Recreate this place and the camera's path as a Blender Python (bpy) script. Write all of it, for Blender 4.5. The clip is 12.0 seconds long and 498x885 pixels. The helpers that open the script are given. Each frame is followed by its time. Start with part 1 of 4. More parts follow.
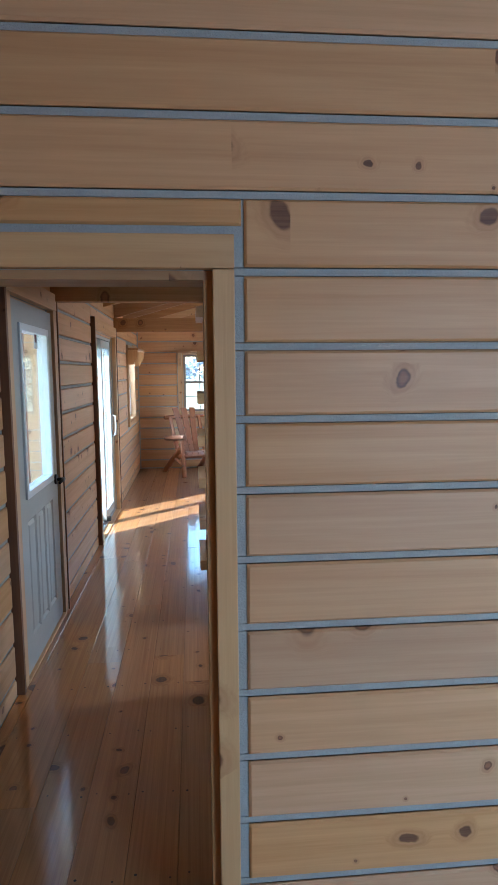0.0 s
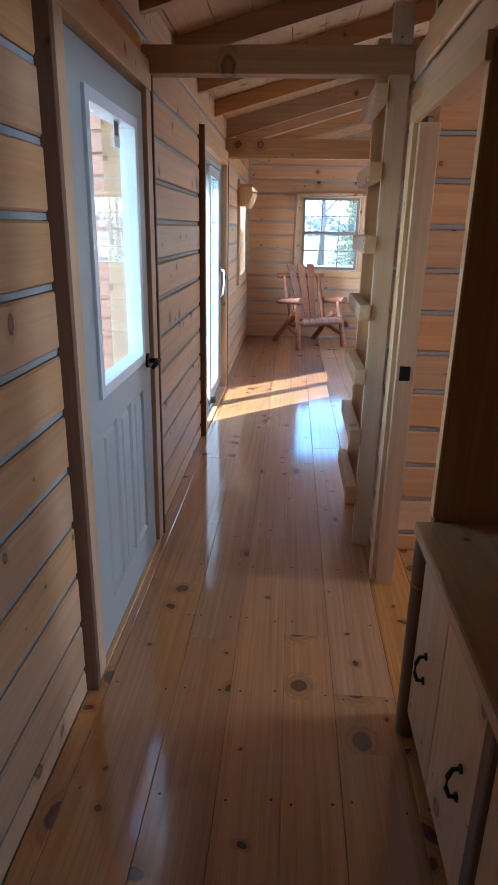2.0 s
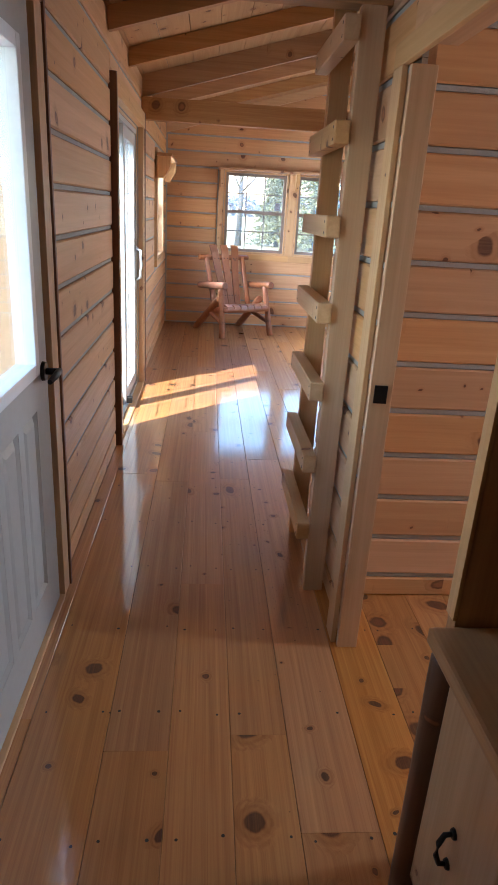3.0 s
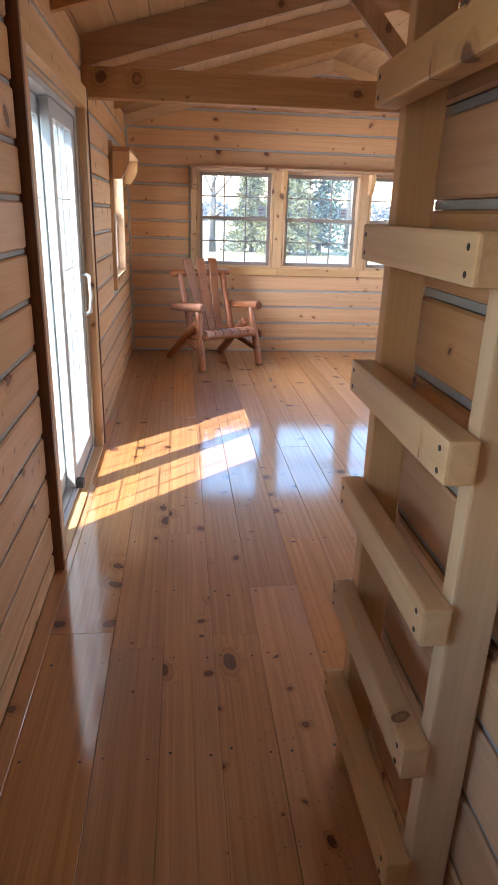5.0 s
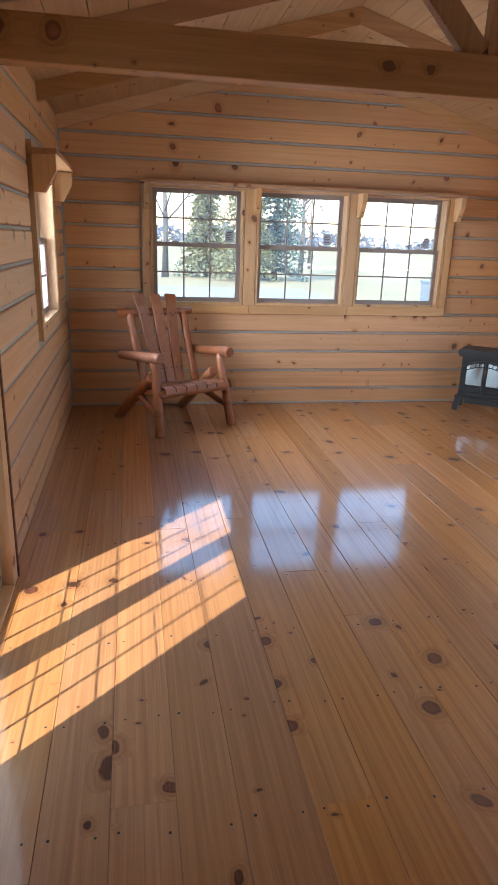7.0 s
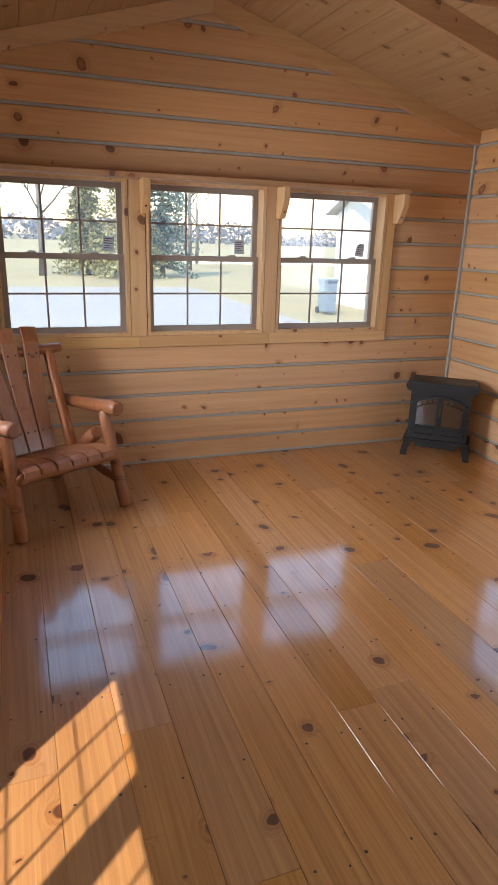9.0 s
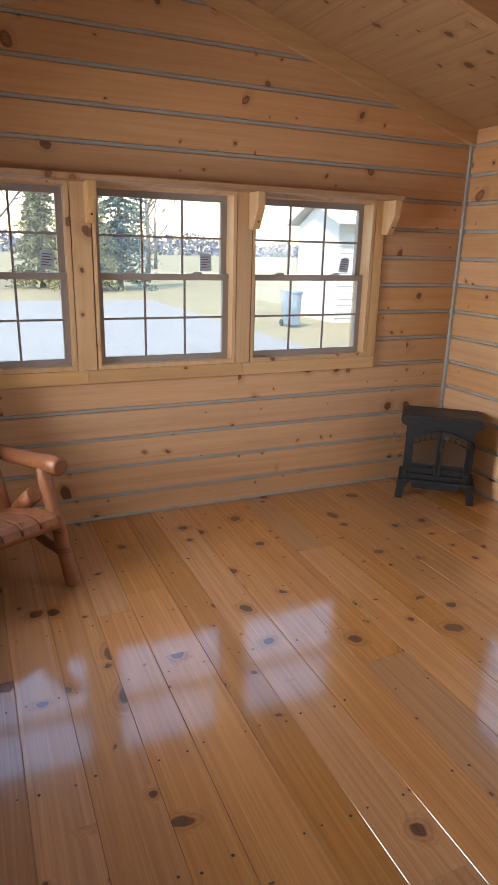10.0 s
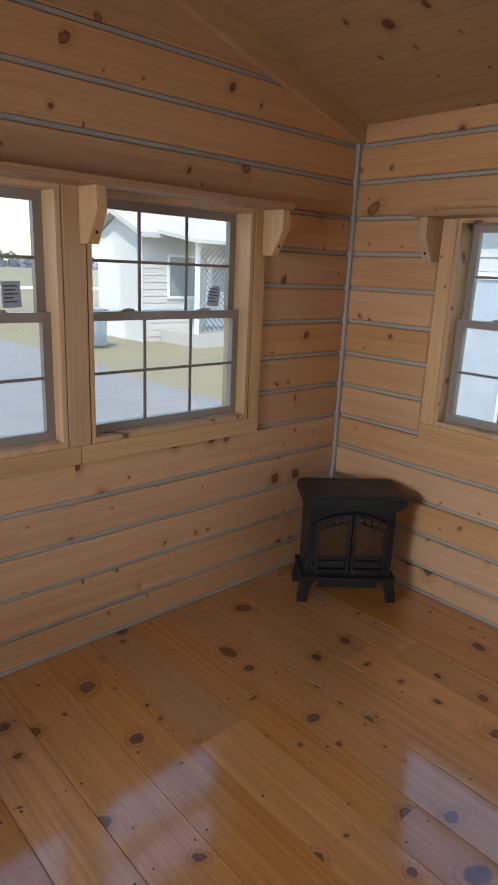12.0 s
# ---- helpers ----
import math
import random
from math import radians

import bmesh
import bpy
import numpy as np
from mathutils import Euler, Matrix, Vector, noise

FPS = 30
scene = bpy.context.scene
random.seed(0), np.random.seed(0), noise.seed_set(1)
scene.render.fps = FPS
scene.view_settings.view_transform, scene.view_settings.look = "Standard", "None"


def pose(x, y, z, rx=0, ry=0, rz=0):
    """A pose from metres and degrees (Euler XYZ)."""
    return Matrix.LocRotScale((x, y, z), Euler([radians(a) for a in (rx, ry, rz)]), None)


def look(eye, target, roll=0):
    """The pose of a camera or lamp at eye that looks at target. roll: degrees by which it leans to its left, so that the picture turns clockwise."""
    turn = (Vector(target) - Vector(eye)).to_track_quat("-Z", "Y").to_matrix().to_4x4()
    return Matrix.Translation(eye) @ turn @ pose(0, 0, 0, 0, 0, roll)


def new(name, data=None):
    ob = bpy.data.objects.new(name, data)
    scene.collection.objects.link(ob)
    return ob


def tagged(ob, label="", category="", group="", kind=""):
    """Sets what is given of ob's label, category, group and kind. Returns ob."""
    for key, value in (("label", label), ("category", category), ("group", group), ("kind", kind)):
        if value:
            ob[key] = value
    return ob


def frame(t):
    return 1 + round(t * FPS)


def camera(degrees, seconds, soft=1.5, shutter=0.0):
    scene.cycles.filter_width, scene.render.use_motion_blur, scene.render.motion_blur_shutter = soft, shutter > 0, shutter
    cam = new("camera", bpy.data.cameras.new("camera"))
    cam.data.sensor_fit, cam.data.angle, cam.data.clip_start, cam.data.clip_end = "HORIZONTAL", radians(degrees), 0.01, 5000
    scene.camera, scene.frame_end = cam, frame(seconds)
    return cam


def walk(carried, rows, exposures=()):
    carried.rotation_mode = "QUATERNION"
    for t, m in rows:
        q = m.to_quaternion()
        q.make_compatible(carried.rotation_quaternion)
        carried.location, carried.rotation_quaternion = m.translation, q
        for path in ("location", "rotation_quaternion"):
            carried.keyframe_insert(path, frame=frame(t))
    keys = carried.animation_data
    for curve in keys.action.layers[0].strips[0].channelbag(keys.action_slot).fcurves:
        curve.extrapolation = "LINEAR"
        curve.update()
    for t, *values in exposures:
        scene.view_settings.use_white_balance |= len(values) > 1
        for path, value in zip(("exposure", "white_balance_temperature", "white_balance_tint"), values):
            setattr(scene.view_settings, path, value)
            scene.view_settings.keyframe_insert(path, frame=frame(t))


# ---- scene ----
cam = camera(43.5, 12.0, soft=0.9)
PATH = [
    (0, (-0.068, 0.499, 1.566), (0.107, 2.478, 1.339), -0.5),
    (0.5, (-0.173, 0.809, 1.509), (-0.112, 2.766, 1.1), 1.1),
    (1, (-0.207, 1.139, 1.484), (-0.207, 3.06, 0.928), 1.9),
    (1.5, (-0.231, 1.49, 1.478), (-0.319, 3.393, 0.868), 0.8),
    (2, (-0.335, 1.845, 1.45), (-0.451, 3.733, 0.798), 1.1),
    (2.5, (-0.386, 2.126, 1.449), (-0.332, 4.004, 0.764), 3.1),
    (2.7, (-0.401, 2.251, 1.44), (-0.294, 4.124, 0.745), 3.3),
    (4.3, (-0.467, 3.348, 1.413), (-0.242, 5.206, 0.71), 3.5),
    (4.5, (-0.446, 3.483, 1.408), (-0.205, 5.339, 0.704), 3.0),
    (5, (-0.413, 3.786, 1.437), (-0.201, 5.653, 0.751), 1.8),
    (5.5, (-0.424, 4.124, 1.437), (-0.243, 6.001, 0.77), 1.5),
    (6, (-0.419, 4.439, 1.445), (-0.153, 6.316, 0.809), 1.9),
    (6.5, (-0.367, 4.811, 1.447), (-0.064, 6.686, 0.821), 0.9),
    (6.7, (-0.393, 4.932, 1.433), (-0.076, 6.809, 0.82), 1.3),
    (8.3, (-0.276, 6.113, 1.52), (0.248, 7.931, 0.871), 1.2),
    (8.5, (-0.227, 6.22, 1.516), (0.306, 8.04, 0.882), 0.7),
    (9, (-0.155, 6.557, 1.539), (0.515, 8.335, 0.915), 1.8),
    (9.5, (-0.104, 6.87, 1.531), (0.685, 8.612, 0.943), 2.9),
    (10, (0.036, 7.237, 1.554), (0.818, 8.981, 0.963), 1.5),
    (10.5, (0.074, 7.589, 1.535), (0.844, 9.337, 0.941), 1.2),
    (11, (0.113, 7.958, 1.584), (1.109, 9.59, 0.997), 3.5),
    (11.5, (0.22, 8.222, 1.562), (1.381, 9.753, 1.004), 3.6),
    (12, (0.411, 8.489, 1.599), (1.714, 9.909, 1.065), 2.5),
]
walk(cam, [(t, look(eye, target, roll)) for t, eye, target, roll in PATH], [(0, 2.95, 4800, 2), (1.0, 3.15, 4650, 4), (1.5, 3.1, 4600, 4), (2.0, 3.05, 4600, 6), (2.5, 3.1, 5200, 11), (4.5, 3.0, 5600, 14), (6.0, 2.5, 5600, 14), (6.5, 2.4, 5600, 14), (8.5, 2.1, 6350, 16), (10.5, 1.88, 6250, 15), (12, 1.3, 6100, 14)])

# ---- light: clear sky, sun from behind on the porch side ----
SUN_AZ = math.atan2(0.73, 0.68)
SUN_EL = radians(50)
world = bpy.data.worlds.new("sky")
scene.world = world
world.use_nodes = True
wt = world.node_tree
sky = wt.nodes.new("ShaderNodeTexSky")
sky.sky_type = "NISHITA"
sky.sun_disc = False
sky.sun_elevation = SUN_EL
sky.sun_rotation = SUN_AZ + math.pi
sky.air_density, sky.dust_density, sky.ozone_density = 1.8, 0.4, 4.0
wt.nodes["Background"].inputs[1].default_value = 0.15
wt.links.new(sky.outputs[0], wt.nodes["Background"].inputs[0])
sun_data = bpy.data.lights.new("sun", "SUN")
sun_data.energy, sun_data.angle, sun_data.color = 2.0, radians(0.5), (1.0, 0.91, 0.74)
sun = new("sun", sun_data)
travel = Vector((math.sin(SUN_AZ) * math.cos(SUN_EL), math.cos(SUN_AZ) * math.cos(SUN_EL), -math.sin(SUN_EL)))
sun.matrix_world = look((-6, -6, 8), Vector((-6, -6, 8)) + travel)



def sky_lamp(name, at, target, w, h, watts, color=(0.93, 0.97, 1.0), spread=180):
    """Stands in for the sky's light in the opening of a window."""
    d = bpy.data.lights.new(name, "AREA")
    d.shape, d.size, d.size_y, d.energy, d.color = "RECTANGLE", w, h, watts, color
    d.spread = radians(spread)
    new(name, d).matrix_world = look(at, target)


sky_lamp("bedroom_window_light", (2.1, -1.64, 1.37), (2.1, 1.0, 0.0), 1.1, 1.05, 9, (0.62, 0.80, 1.0))
sky_lamp("bath_window_light", (3.15, 4.0, 1.45), (1.0, 4.0, 1.2), 0.55, 0.55, 6)
# this one sits in an added, unseen opening and brightens the west wall
sky_lamp("unseen_east_light", (3.15, 7.8, 1.38), (1.0, 7.8, 0.75), 1.5, 0.86, 5)
sky_lamp("west_window_light", (-1.13, 9.535, 1.38), (1.0, 9.535, 1.1), 0.74, 0.86, 8, spread=95)
sky_lamp("entry_door_light", (-1.10, 4.06, 1.37), (1.0, 4.06, 1.1), 0.5, 0.8, 0.2, spread=100)


# ---- materials ----
def mat(name, color, rough=0.6, metal=0.0, bump=0.0, scale=60.0, vary=0.15, stretch=(1, 1, 1)):
    m = bpy.data.materials.new(name)
    m.use_nodes = True
    n, l = m.node_tree.nodes, m.node_tree.links
    b = n["Principled BSDF"]
    b.inputs["Metallic"].default_value = metal
    tc = n.new("ShaderNodeTexCoord")
    mp = n.new("ShaderNodeMapping")
    mp.inputs["Scale"].default_value = stretch
    l.new(tc.outputs["Object"], mp.inputs["Vector"])
    big = n.new("ShaderNodeTexNoise")
    big.inputs["Scale"].default_value = scale * 0.06
    big.inputs["Detail"].default_value = 4
    fine = n.new("ShaderNodeTexNoise")
    fine.inputs["Scale"].default_value = scale
    fine.inputs["Detail"].default_value = 5
    l.new(mp.outputs[0], big.inputs["Vector"])
    l.new(mp.outputs[0], fine.inputs["Vector"])
    add = n.new("ShaderNodeMath")
    add.operation = "ADD"
    l.new(big.outputs["Fac"], add.inputs[0])
    l.new(fine.outputs["Fac"], add.inputs[1])
    ramp = n.new("ShaderNodeMapRange")
    ramp.inputs["From Min"].default_value, ramp.inputs["From Max"].default_value = 0.6, 1.4
    ramp.inputs["To Min"].default_value, ramp.inputs["To Max"].default_value = 1 - vary, 1 + vary
    l.new(add.outputs[0], ramp.inputs["Value"])
    mul = n.new("ShaderNodeVectorMath")
    mul.operation = "SCALE"
    mul.inputs[0].default_value = color
    l.new(ramp.outputs[0], mul.inputs["Scale"])
    l.new(mul.outputs[0], b.inputs["Base Color"])
    rr = n.new("ShaderNodeMapRange")
    rr.inputs["From Min"].default_value, rr.inputs["From Max"].default_value = 0.3, 0.7
    rr.inputs["To Min"].default_value, rr.inputs["To Max"].default_value = max(0.02, rough - 0.06), min(1, rough + 0.06)
    l.new(big.outputs["Fac"], rr.inputs["Value"])
    l.new(rr.outputs[0], b.inputs["Roughness"])
    if bump:
        bp = n.new("ShaderNodeBump")
        bp.inputs["Strength"].default_value = bump
        bp.inputs["Distance"].default_value = 0.004
        l.new(fine.outputs["Fac"], bp.inputs["Height"])
        l.new(bp.outputs[0], b.inputs["Normal"])
    return m


def pine(name, axis, light, dark, knot, rough=0.5, knot_size=0.09, knot_share=0.62, bump=0.25, cell=6.0, coat=0.0, tones=0.2, slimmest=0.55, grain_scale=26.0):
    """Knotty pine with its grain along one axis; every piece takes its own tone and its own cut of the grain."""
    m = bpy.data.materials.new(name)
    m.use_nodes = True
    n, l = m.node_tree.nodes, m.node_tree.links
    b = n["Principled BSDF"]

    def node(kind, **inputs):
        o = n.new(kind)
        for key, value in inputs.items():
            o.inputs[key].default_value = value
        return o

    def math_node(op, a, c, third=None):
        o = n.new("ShaderNodeMath")
        o.operation = op
        for i, v in enumerate((a, c, third)):
            if v is None:
                continue
            if isinstance(v, (int, float)):
                o.inputs[i].default_value = v
            else:
                l.new(v, o.inputs[i])
        return o.outputs[0]

    tc = node("ShaderNodeTexCoord")
    info = node("ShaderNodeObjectInfo")
    sep = node("ShaderNodeSeparateXYZ")
    l.new(tc.outputs["Object"], sep.inputs[0])
    order = {"x": ("X", "Y", "Z"), "y": ("Y", "X", "Z"), "z": ("Z", "X", "Y")}[axis]
    along, across, third = (sep.outputs[k] for k in order)
    shift = math_node("MULTIPLY", info.outputs["Random"], 37.0)
    u = math_node("ADD", along, shift)
    # knots: ellipses of any turn, gathered in whorls along the piece
    kv = node("ShaderNodeCombineXYZ")
    l.new(math_node("MULTIPLY", u, cell), kv.inputs[0])
    l.new(math_node("MULTIPLY", math_node("ADD", math_node("ADD", across, third), shift), cell), kv.inputs[1])
    warp = node("ShaderNodeTexNoise", Scale=5.0, Detail=3.0)
    l.new(kv.outputs[0], warp.inputs["Vector"])
    wsc = n.new("ShaderNodeVectorMath")
    wsc.operation = "MULTIPLY_ADD"
    l.new(warp.outputs["Color"], wsc.inputs[0])
    wsc.inputs[1].default_value = (0.10, 0.10, 0.0)
    l.new(kv.outputs[0], wsc.inputs[2])
    vor = node("ShaderNodeTexVoronoi", Scale=1.0, Randomness=0.75)
    vor.voronoi_dimensions = "2D"
    l.new(wsc.outputs[0], vor.inputs["Vector"])
    pick = node("ShaderNodeSeparateColor")
    l.new(vor.outputs["Color"], pick.inputs[0])
    whorl = node("ShaderNodeCombineXYZ")
    l.new(math_node("MULTIPLY", u, 1.7), whorl.inputs[0])
    l.new(math_node("MULTIPLY", shift, 5.0), whorl.inputs[1])
    patch = node("ShaderNodeTexNoise", Scale=1.0, Detail=0.0)
    l.new(whorl.outputs[0], patch.inputs["Vector"])
    on = math_node("LESS_THAN", pick.outputs[0], math_node("MULTIPLY", math_node("MULTIPLY_ADD", patch.outputs["Fac"], 11.0, -5.1), knot_share))
    away = n.new("ShaderNodeVectorMath")
    away.operation = "SUBTRACT"
    l.new(wsc.outputs[0], away.inputs[0])
    l.new(vor.outputs["Position"], away.inputs[1])
    spin = n.new("ShaderNodeVectorRotate")
    spin.rotation_type = "Z_AXIS"
    l.new(away.outputs[0], spin.inputs["Vector"])
    l.new(math_node("MULTIPLY", pick.outputs[2], 6.28), spin.inputs["Angle"])
    squash = n.new("ShaderNodeVectorMath")
    squash.operation = "MULTIPLY"
    l.new(spin.outputs[0], squash.inputs[0])
    slim = node("ShaderNodeCombineXYZ", Y=1.0, Z=0.0)
    l.new(math_node("MULTIPLY_ADD", math_node("FRACT", math_node("MULTIPLY", pick.outputs[0], 9.7), 0), 0.7, slimmest), slim.inputs[0])
    l.new(slim.outputs[0], squash.inputs[1])
    gap = n.new("ShaderNodeVectorMath")
    gap.operation = "LENGTH"
    l.new(squash.outputs[0], gap.inputs[0])
    radius = math_node("MULTIPLY_ADD", math_node("POWER", pick.outputs[1], 3.0), knot_size * 1.7, knot_size * 0.3)
    kd = math_node("DIVIDE", gap.outputs["Value"], radius)
    km = node("ShaderNodeMapRange")
    km.interpolation_type = "SMOOTHSTEP"
    for key, value in (("From Min", 0.78), ("From Max", 1.1), ("To Min", 1.0), ("To Max", 0.0)):
        km.inputs[key].default_value = value
    l.new(kd, km.inputs["Value"])
    knot_fac = math_node("MULTIPLY", km.outputs[0], on)
    halo = node("ShaderNodeMapRange")
    halo.interpolation_type = "SMOOTHERSTEP"
    for key, value in (("From Min", 0.6), ("From Max", 3.0), ("To Min", 1.0), ("To Max", 0.0)):
        halo.inputs[key].default_value = value
    l.new(kd, halo.inputs["Value"])
    halo_fac = math_node("MULTIPLY", halo.outputs[0], on)
    # grain: long streaks that swing round the knots
    gv = node("ShaderNodeCombineXYZ")
    l.new(math_node("MULTIPLY", u, 0.9), gv.inputs[0])
    bend = math_node("MULTIPLY_ADD", halo_fac, 0.03, math_node("ADD", across, shift))
    l.new(math_node("MULTIPLY", bend, grain_scale), gv.inputs[1])
    l.new(math_node("MULTIPLY", math_node("MULTIPLY_ADD", halo_fac, 0.03, third), grain_scale), gv.inputs[2])
    grain = node("ShaderNodeTexNoise", Scale=1.0, Detail=6.0, Roughness=0.62, Distortion=0.6)
    l.new(gv.outputs[0], grain.inputs["Vector"])
    fv = node("ShaderNodeVectorMath")
    fv.operation = "MULTIPLY"
    fv.inputs[1].default_value = (4, 6, 6)
    l.new(gv.outputs[0], fv.inputs[0])
    fine = node("ShaderNodeTexNoise", Scale=1.0, Detail=3.0)
    l.new(fv.outputs[0], fine.inputs["Vector"])
    mix = node("ShaderNodeMix")
    mix.data_type = "RGBA"
    mix.inputs[6].default_value, mix.inputs[7].default_value = (*light, 1), (*dark, 1)
    streak = node("ShaderNodeMapRange")
    for key, value in (("From Min", 0.35), ("From Max", 0.75)):
        streak.inputs[key].default_value = value
    # growth rings that close round each knot
    rings = math_node("MULTIPLY", math_node("SINE", math_node("MULTIPLY", kd, 9.0), 0), math_node("MULTIPLY", halo_fac, 0.11))
    l.new(math_node("ADD", rings, math_node("MULTIPLY_ADD", fine.outputs["Fac"], 0.25, math_node("MULTIPLY", grain.outputs["Fac"], 0.8))), streak.inputs["Value"])
    l.new(streak.outputs[0], mix.inputs[0])
    tone = node("ShaderNodeHueSaturation")
    l.new(mix.outputs[2], tone.inputs["Color"])
    l.new(math_node("MULTIPLY_ADD", info.outputs["Random"], tones, 1.0 - tones / 2), tone.inputs["Value"])
    l.new(math_node("MULTIPLY_ADD", math_node("FRACT", math_node("MULTIPLY", info.outputs["Random"], 7.3), 0), 0.2, 0.9), tone.inputs["Saturation"])
    mix2 = node("ShaderNodeMix")
    mix2.data_type = "RGBA"
    l.new(tone.outputs[0], mix2.inputs[6])
    mix2.inputs[7].default_value = (dark[0] * 0.75, dark[1] * 0.62, dark[2] * 0.5, 1)
    l.new(math_node("MULTIPLY", halo_fac, 0.45), mix2.inputs[0])
    mix3 = node("ShaderNodeMix")
    mix3.data_type = "RGBA"
    l.new(mix2.outputs[2], mix3.inputs[6])
    core = node("ShaderNodeMix")
    core.data_type = "RGBA"
    core.inputs[6].default_value = (min(knot[0] * 2.6, 1), min(knot[1] * 2.6, 1), min(knot[2] * 2.4, 1), 1)
    core.inputs[7].default_value = (*knot, 1)
    rim = node("ShaderNodeMapRange")
    for key, value in (("From Min", 0.35), ("From Max", 0.8)):
        rim.inputs[key].default_value = value
    l.new(kd, rim.inputs["Value"])
    l.new(math_node("MAXIMUM", rim.outputs[0], math_node("LESS_THAN", pick.outputs[2], 0.6)), core.inputs[0])
    l.new(core.outputs[2], mix3.inputs[7])
    l.new(math_node("MULTIPLY", knot_fac, math_node("MULTIPLY_ADD", fine.outputs["Fac"], 0.5, 0.6)), mix3.inputs[0])
    l.new(mix3.outputs[2], b.inputs["Base Color"])
    l.new(math_node("MULTIPLY_ADD", grain.outputs["Fac"], 0.12, rough - 0.06), b.inputs["Roughness"])
    b.inputs["Coat Weight"].default_value = coat
    b.inputs["Coat Roughness"].default_value = 0.11
    b.inputs["Coat IOR"].default_value = 2.0
    bp = node("ShaderNodeBump", Strength=bump, Distance=0.0015)
    l.new(math_node("MULTIPLY_ADD", knot_fac, -0.6, math_node("ADD", grain.outputs["Fac"], fine.outputs["Fac"])), bp.inputs["Height"])
    l.new(bp.outputs[0], b.inputs["Normal"])
    return m


LIGHT, DARK, KNOT = (0.67, 0.40, 0.193), (0.53, 0.285, 0.12), (0.11, 0.042, 0.018)
PINE = {a: pine("wall_pine_" + a, a, LIGHT, DARK, KNOT, rough=0.5) for a in "xyz"}
TRIM = {a: pine("trim_pine_" + a, a, (0.66, 0.43, 0.21), (0.53, 0.31, 0.135), KNOT, rough=0.48, knot_share=0.3) for a in "xyz"}
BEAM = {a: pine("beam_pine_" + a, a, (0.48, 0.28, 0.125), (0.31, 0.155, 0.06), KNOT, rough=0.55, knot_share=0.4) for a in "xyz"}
CEIL = pine("ceiling_pine", "y", (0.46, 0.29, 0.14), (0.36, 0.205, 0.09), KNOT, rough=0.6)
FLOOR = pine("varnished_floor_pine", "y", (0.57, 0.285, 0.092), (0.34, 0.135, 0.04), (0.045, 0.011, 0.007), rough=0.42, knot_size=0.09, knot_share=0.85, bump=0.12, coat=1.0, tones=0.3, cell=5.5, grain_scale=55.0, slimmest=0.5)
CEDAR = pine("varnished_cedar", "z", (0.36, 0.14, 0.052), (0.22, 0.075, 0.027), (0.10, 0.04, 0.016), rough=0.48, coat=0.06)
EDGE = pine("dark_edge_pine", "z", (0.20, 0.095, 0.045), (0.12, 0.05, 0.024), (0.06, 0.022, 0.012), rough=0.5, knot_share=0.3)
CHINK = mat("grey_chinking", (0.40, 0.405, 0.38), 0.85, bump=0.5, scale=220, vary=0.12)
DOOR_PAINT = mat("grey_painted_door", (0.42, 0.43, 0.41), 0.5, bump=0.08, scale=40, vary=0.05)
WHITE_VINYL = mat("white_vinyl", (0.72, 0.74, 0.74), 0.35, vary=0.04)
CLAY_VINYL = mat("clay_vinyl_window_frame", (0.30, 0.255, 0.225), 0.4, vary=0.05)
MUNTIN = mat("clay_muntin", (0.24, 0.20, 0.18), 0.4, vary=0.05)
BLACK_METAL = mat("black_cast_metal", (0.02, 0.022, 0.025), 0.45, 0.2, bump=0.12, scale=180, vary=0.2)
BLACK_IRON = mat("black_hardware", (0.018, 0.017, 0.016), 0.45, 0.6, vary=0.1)
STEEL = mat("brushed_steel", (0.55, 0.56, 0.57), 0.35, 0.9, vary=0.08)
RUBBER = mat("dark_sill_seal", (0.03, 0.03, 0.03), 0.7)


def glass_mat(name, haze):
    m = bpy.data.materials.new(name)
    m.use_nodes = True
    n, l = m.node_tree.nodes, m.node_tree.links
    n.remove(n["Principled BSDF"])
    # reflectance of thin glass: 4 percent head on, rising to the grazing angle alike from both sides
    lw = n.new("ShaderNodeLayerWeight")
    lw.inputs["Blend"].default_value = 0.5
    power = n.new("ShaderNodeMath")
    power.operation = "POWER"
    power.inputs[1].default_value = 5.0
    l.new(lw.outputs["Facing"], power.inputs[0])
    fres = n.new("ShaderNodeMath")
    fres.operation = "MULTIPLY_ADD"
    fres.inputs[1].default_value, fres.inputs[2].default_value = 0.96, 0.04
    l.new(power.outputs[0], fres.inputs[0])
    tr = n.new("ShaderNodeBsdfTransparent")
    tr.inputs[0].default_value = (0.98, 0.99, 0.985, 1)
    gl = n.new("ShaderNodeBsdfGlossy")
    gl.inputs["Roughness"].default_value = 0.01
    mx = n.new("ShaderNodeMixShader")
    l.new(fres.outputs[0], mx.inputs[0])
    l.new(tr.outputs[0], mx.inputs[1])
    l.new(gl.outputs[0], mx.inputs[2])
    # pale translucent share put into the glass as a veil of glare over the view
    veil = n.new("ShaderNodeBsdfTranslucent")
    veil.inputs[0].default_value = (0.9, 0.9, 0.9, 1)
    veil_mix = n.new("ShaderNodeMixShader")
    veil_mix.inputs[0].default_value = haze
    l.new(mx.outputs[0], veil_mix.inputs[1])
    l.new(veil.outputs[0], veil_mix.inputs[2])
    l.new(veil_mix.outputs[0], n["Material Output"].inputs[0])
    return m


GLASS = glass_mat("window_glass", 0.05)
DOOR_GLASS = glass_mat("clean_door_glass", 0.008)
SLIDER_VINYL = mat("off_white_slider_vinyl", (0.50, 0.52, 0.51), 0.4, vary=0.05)


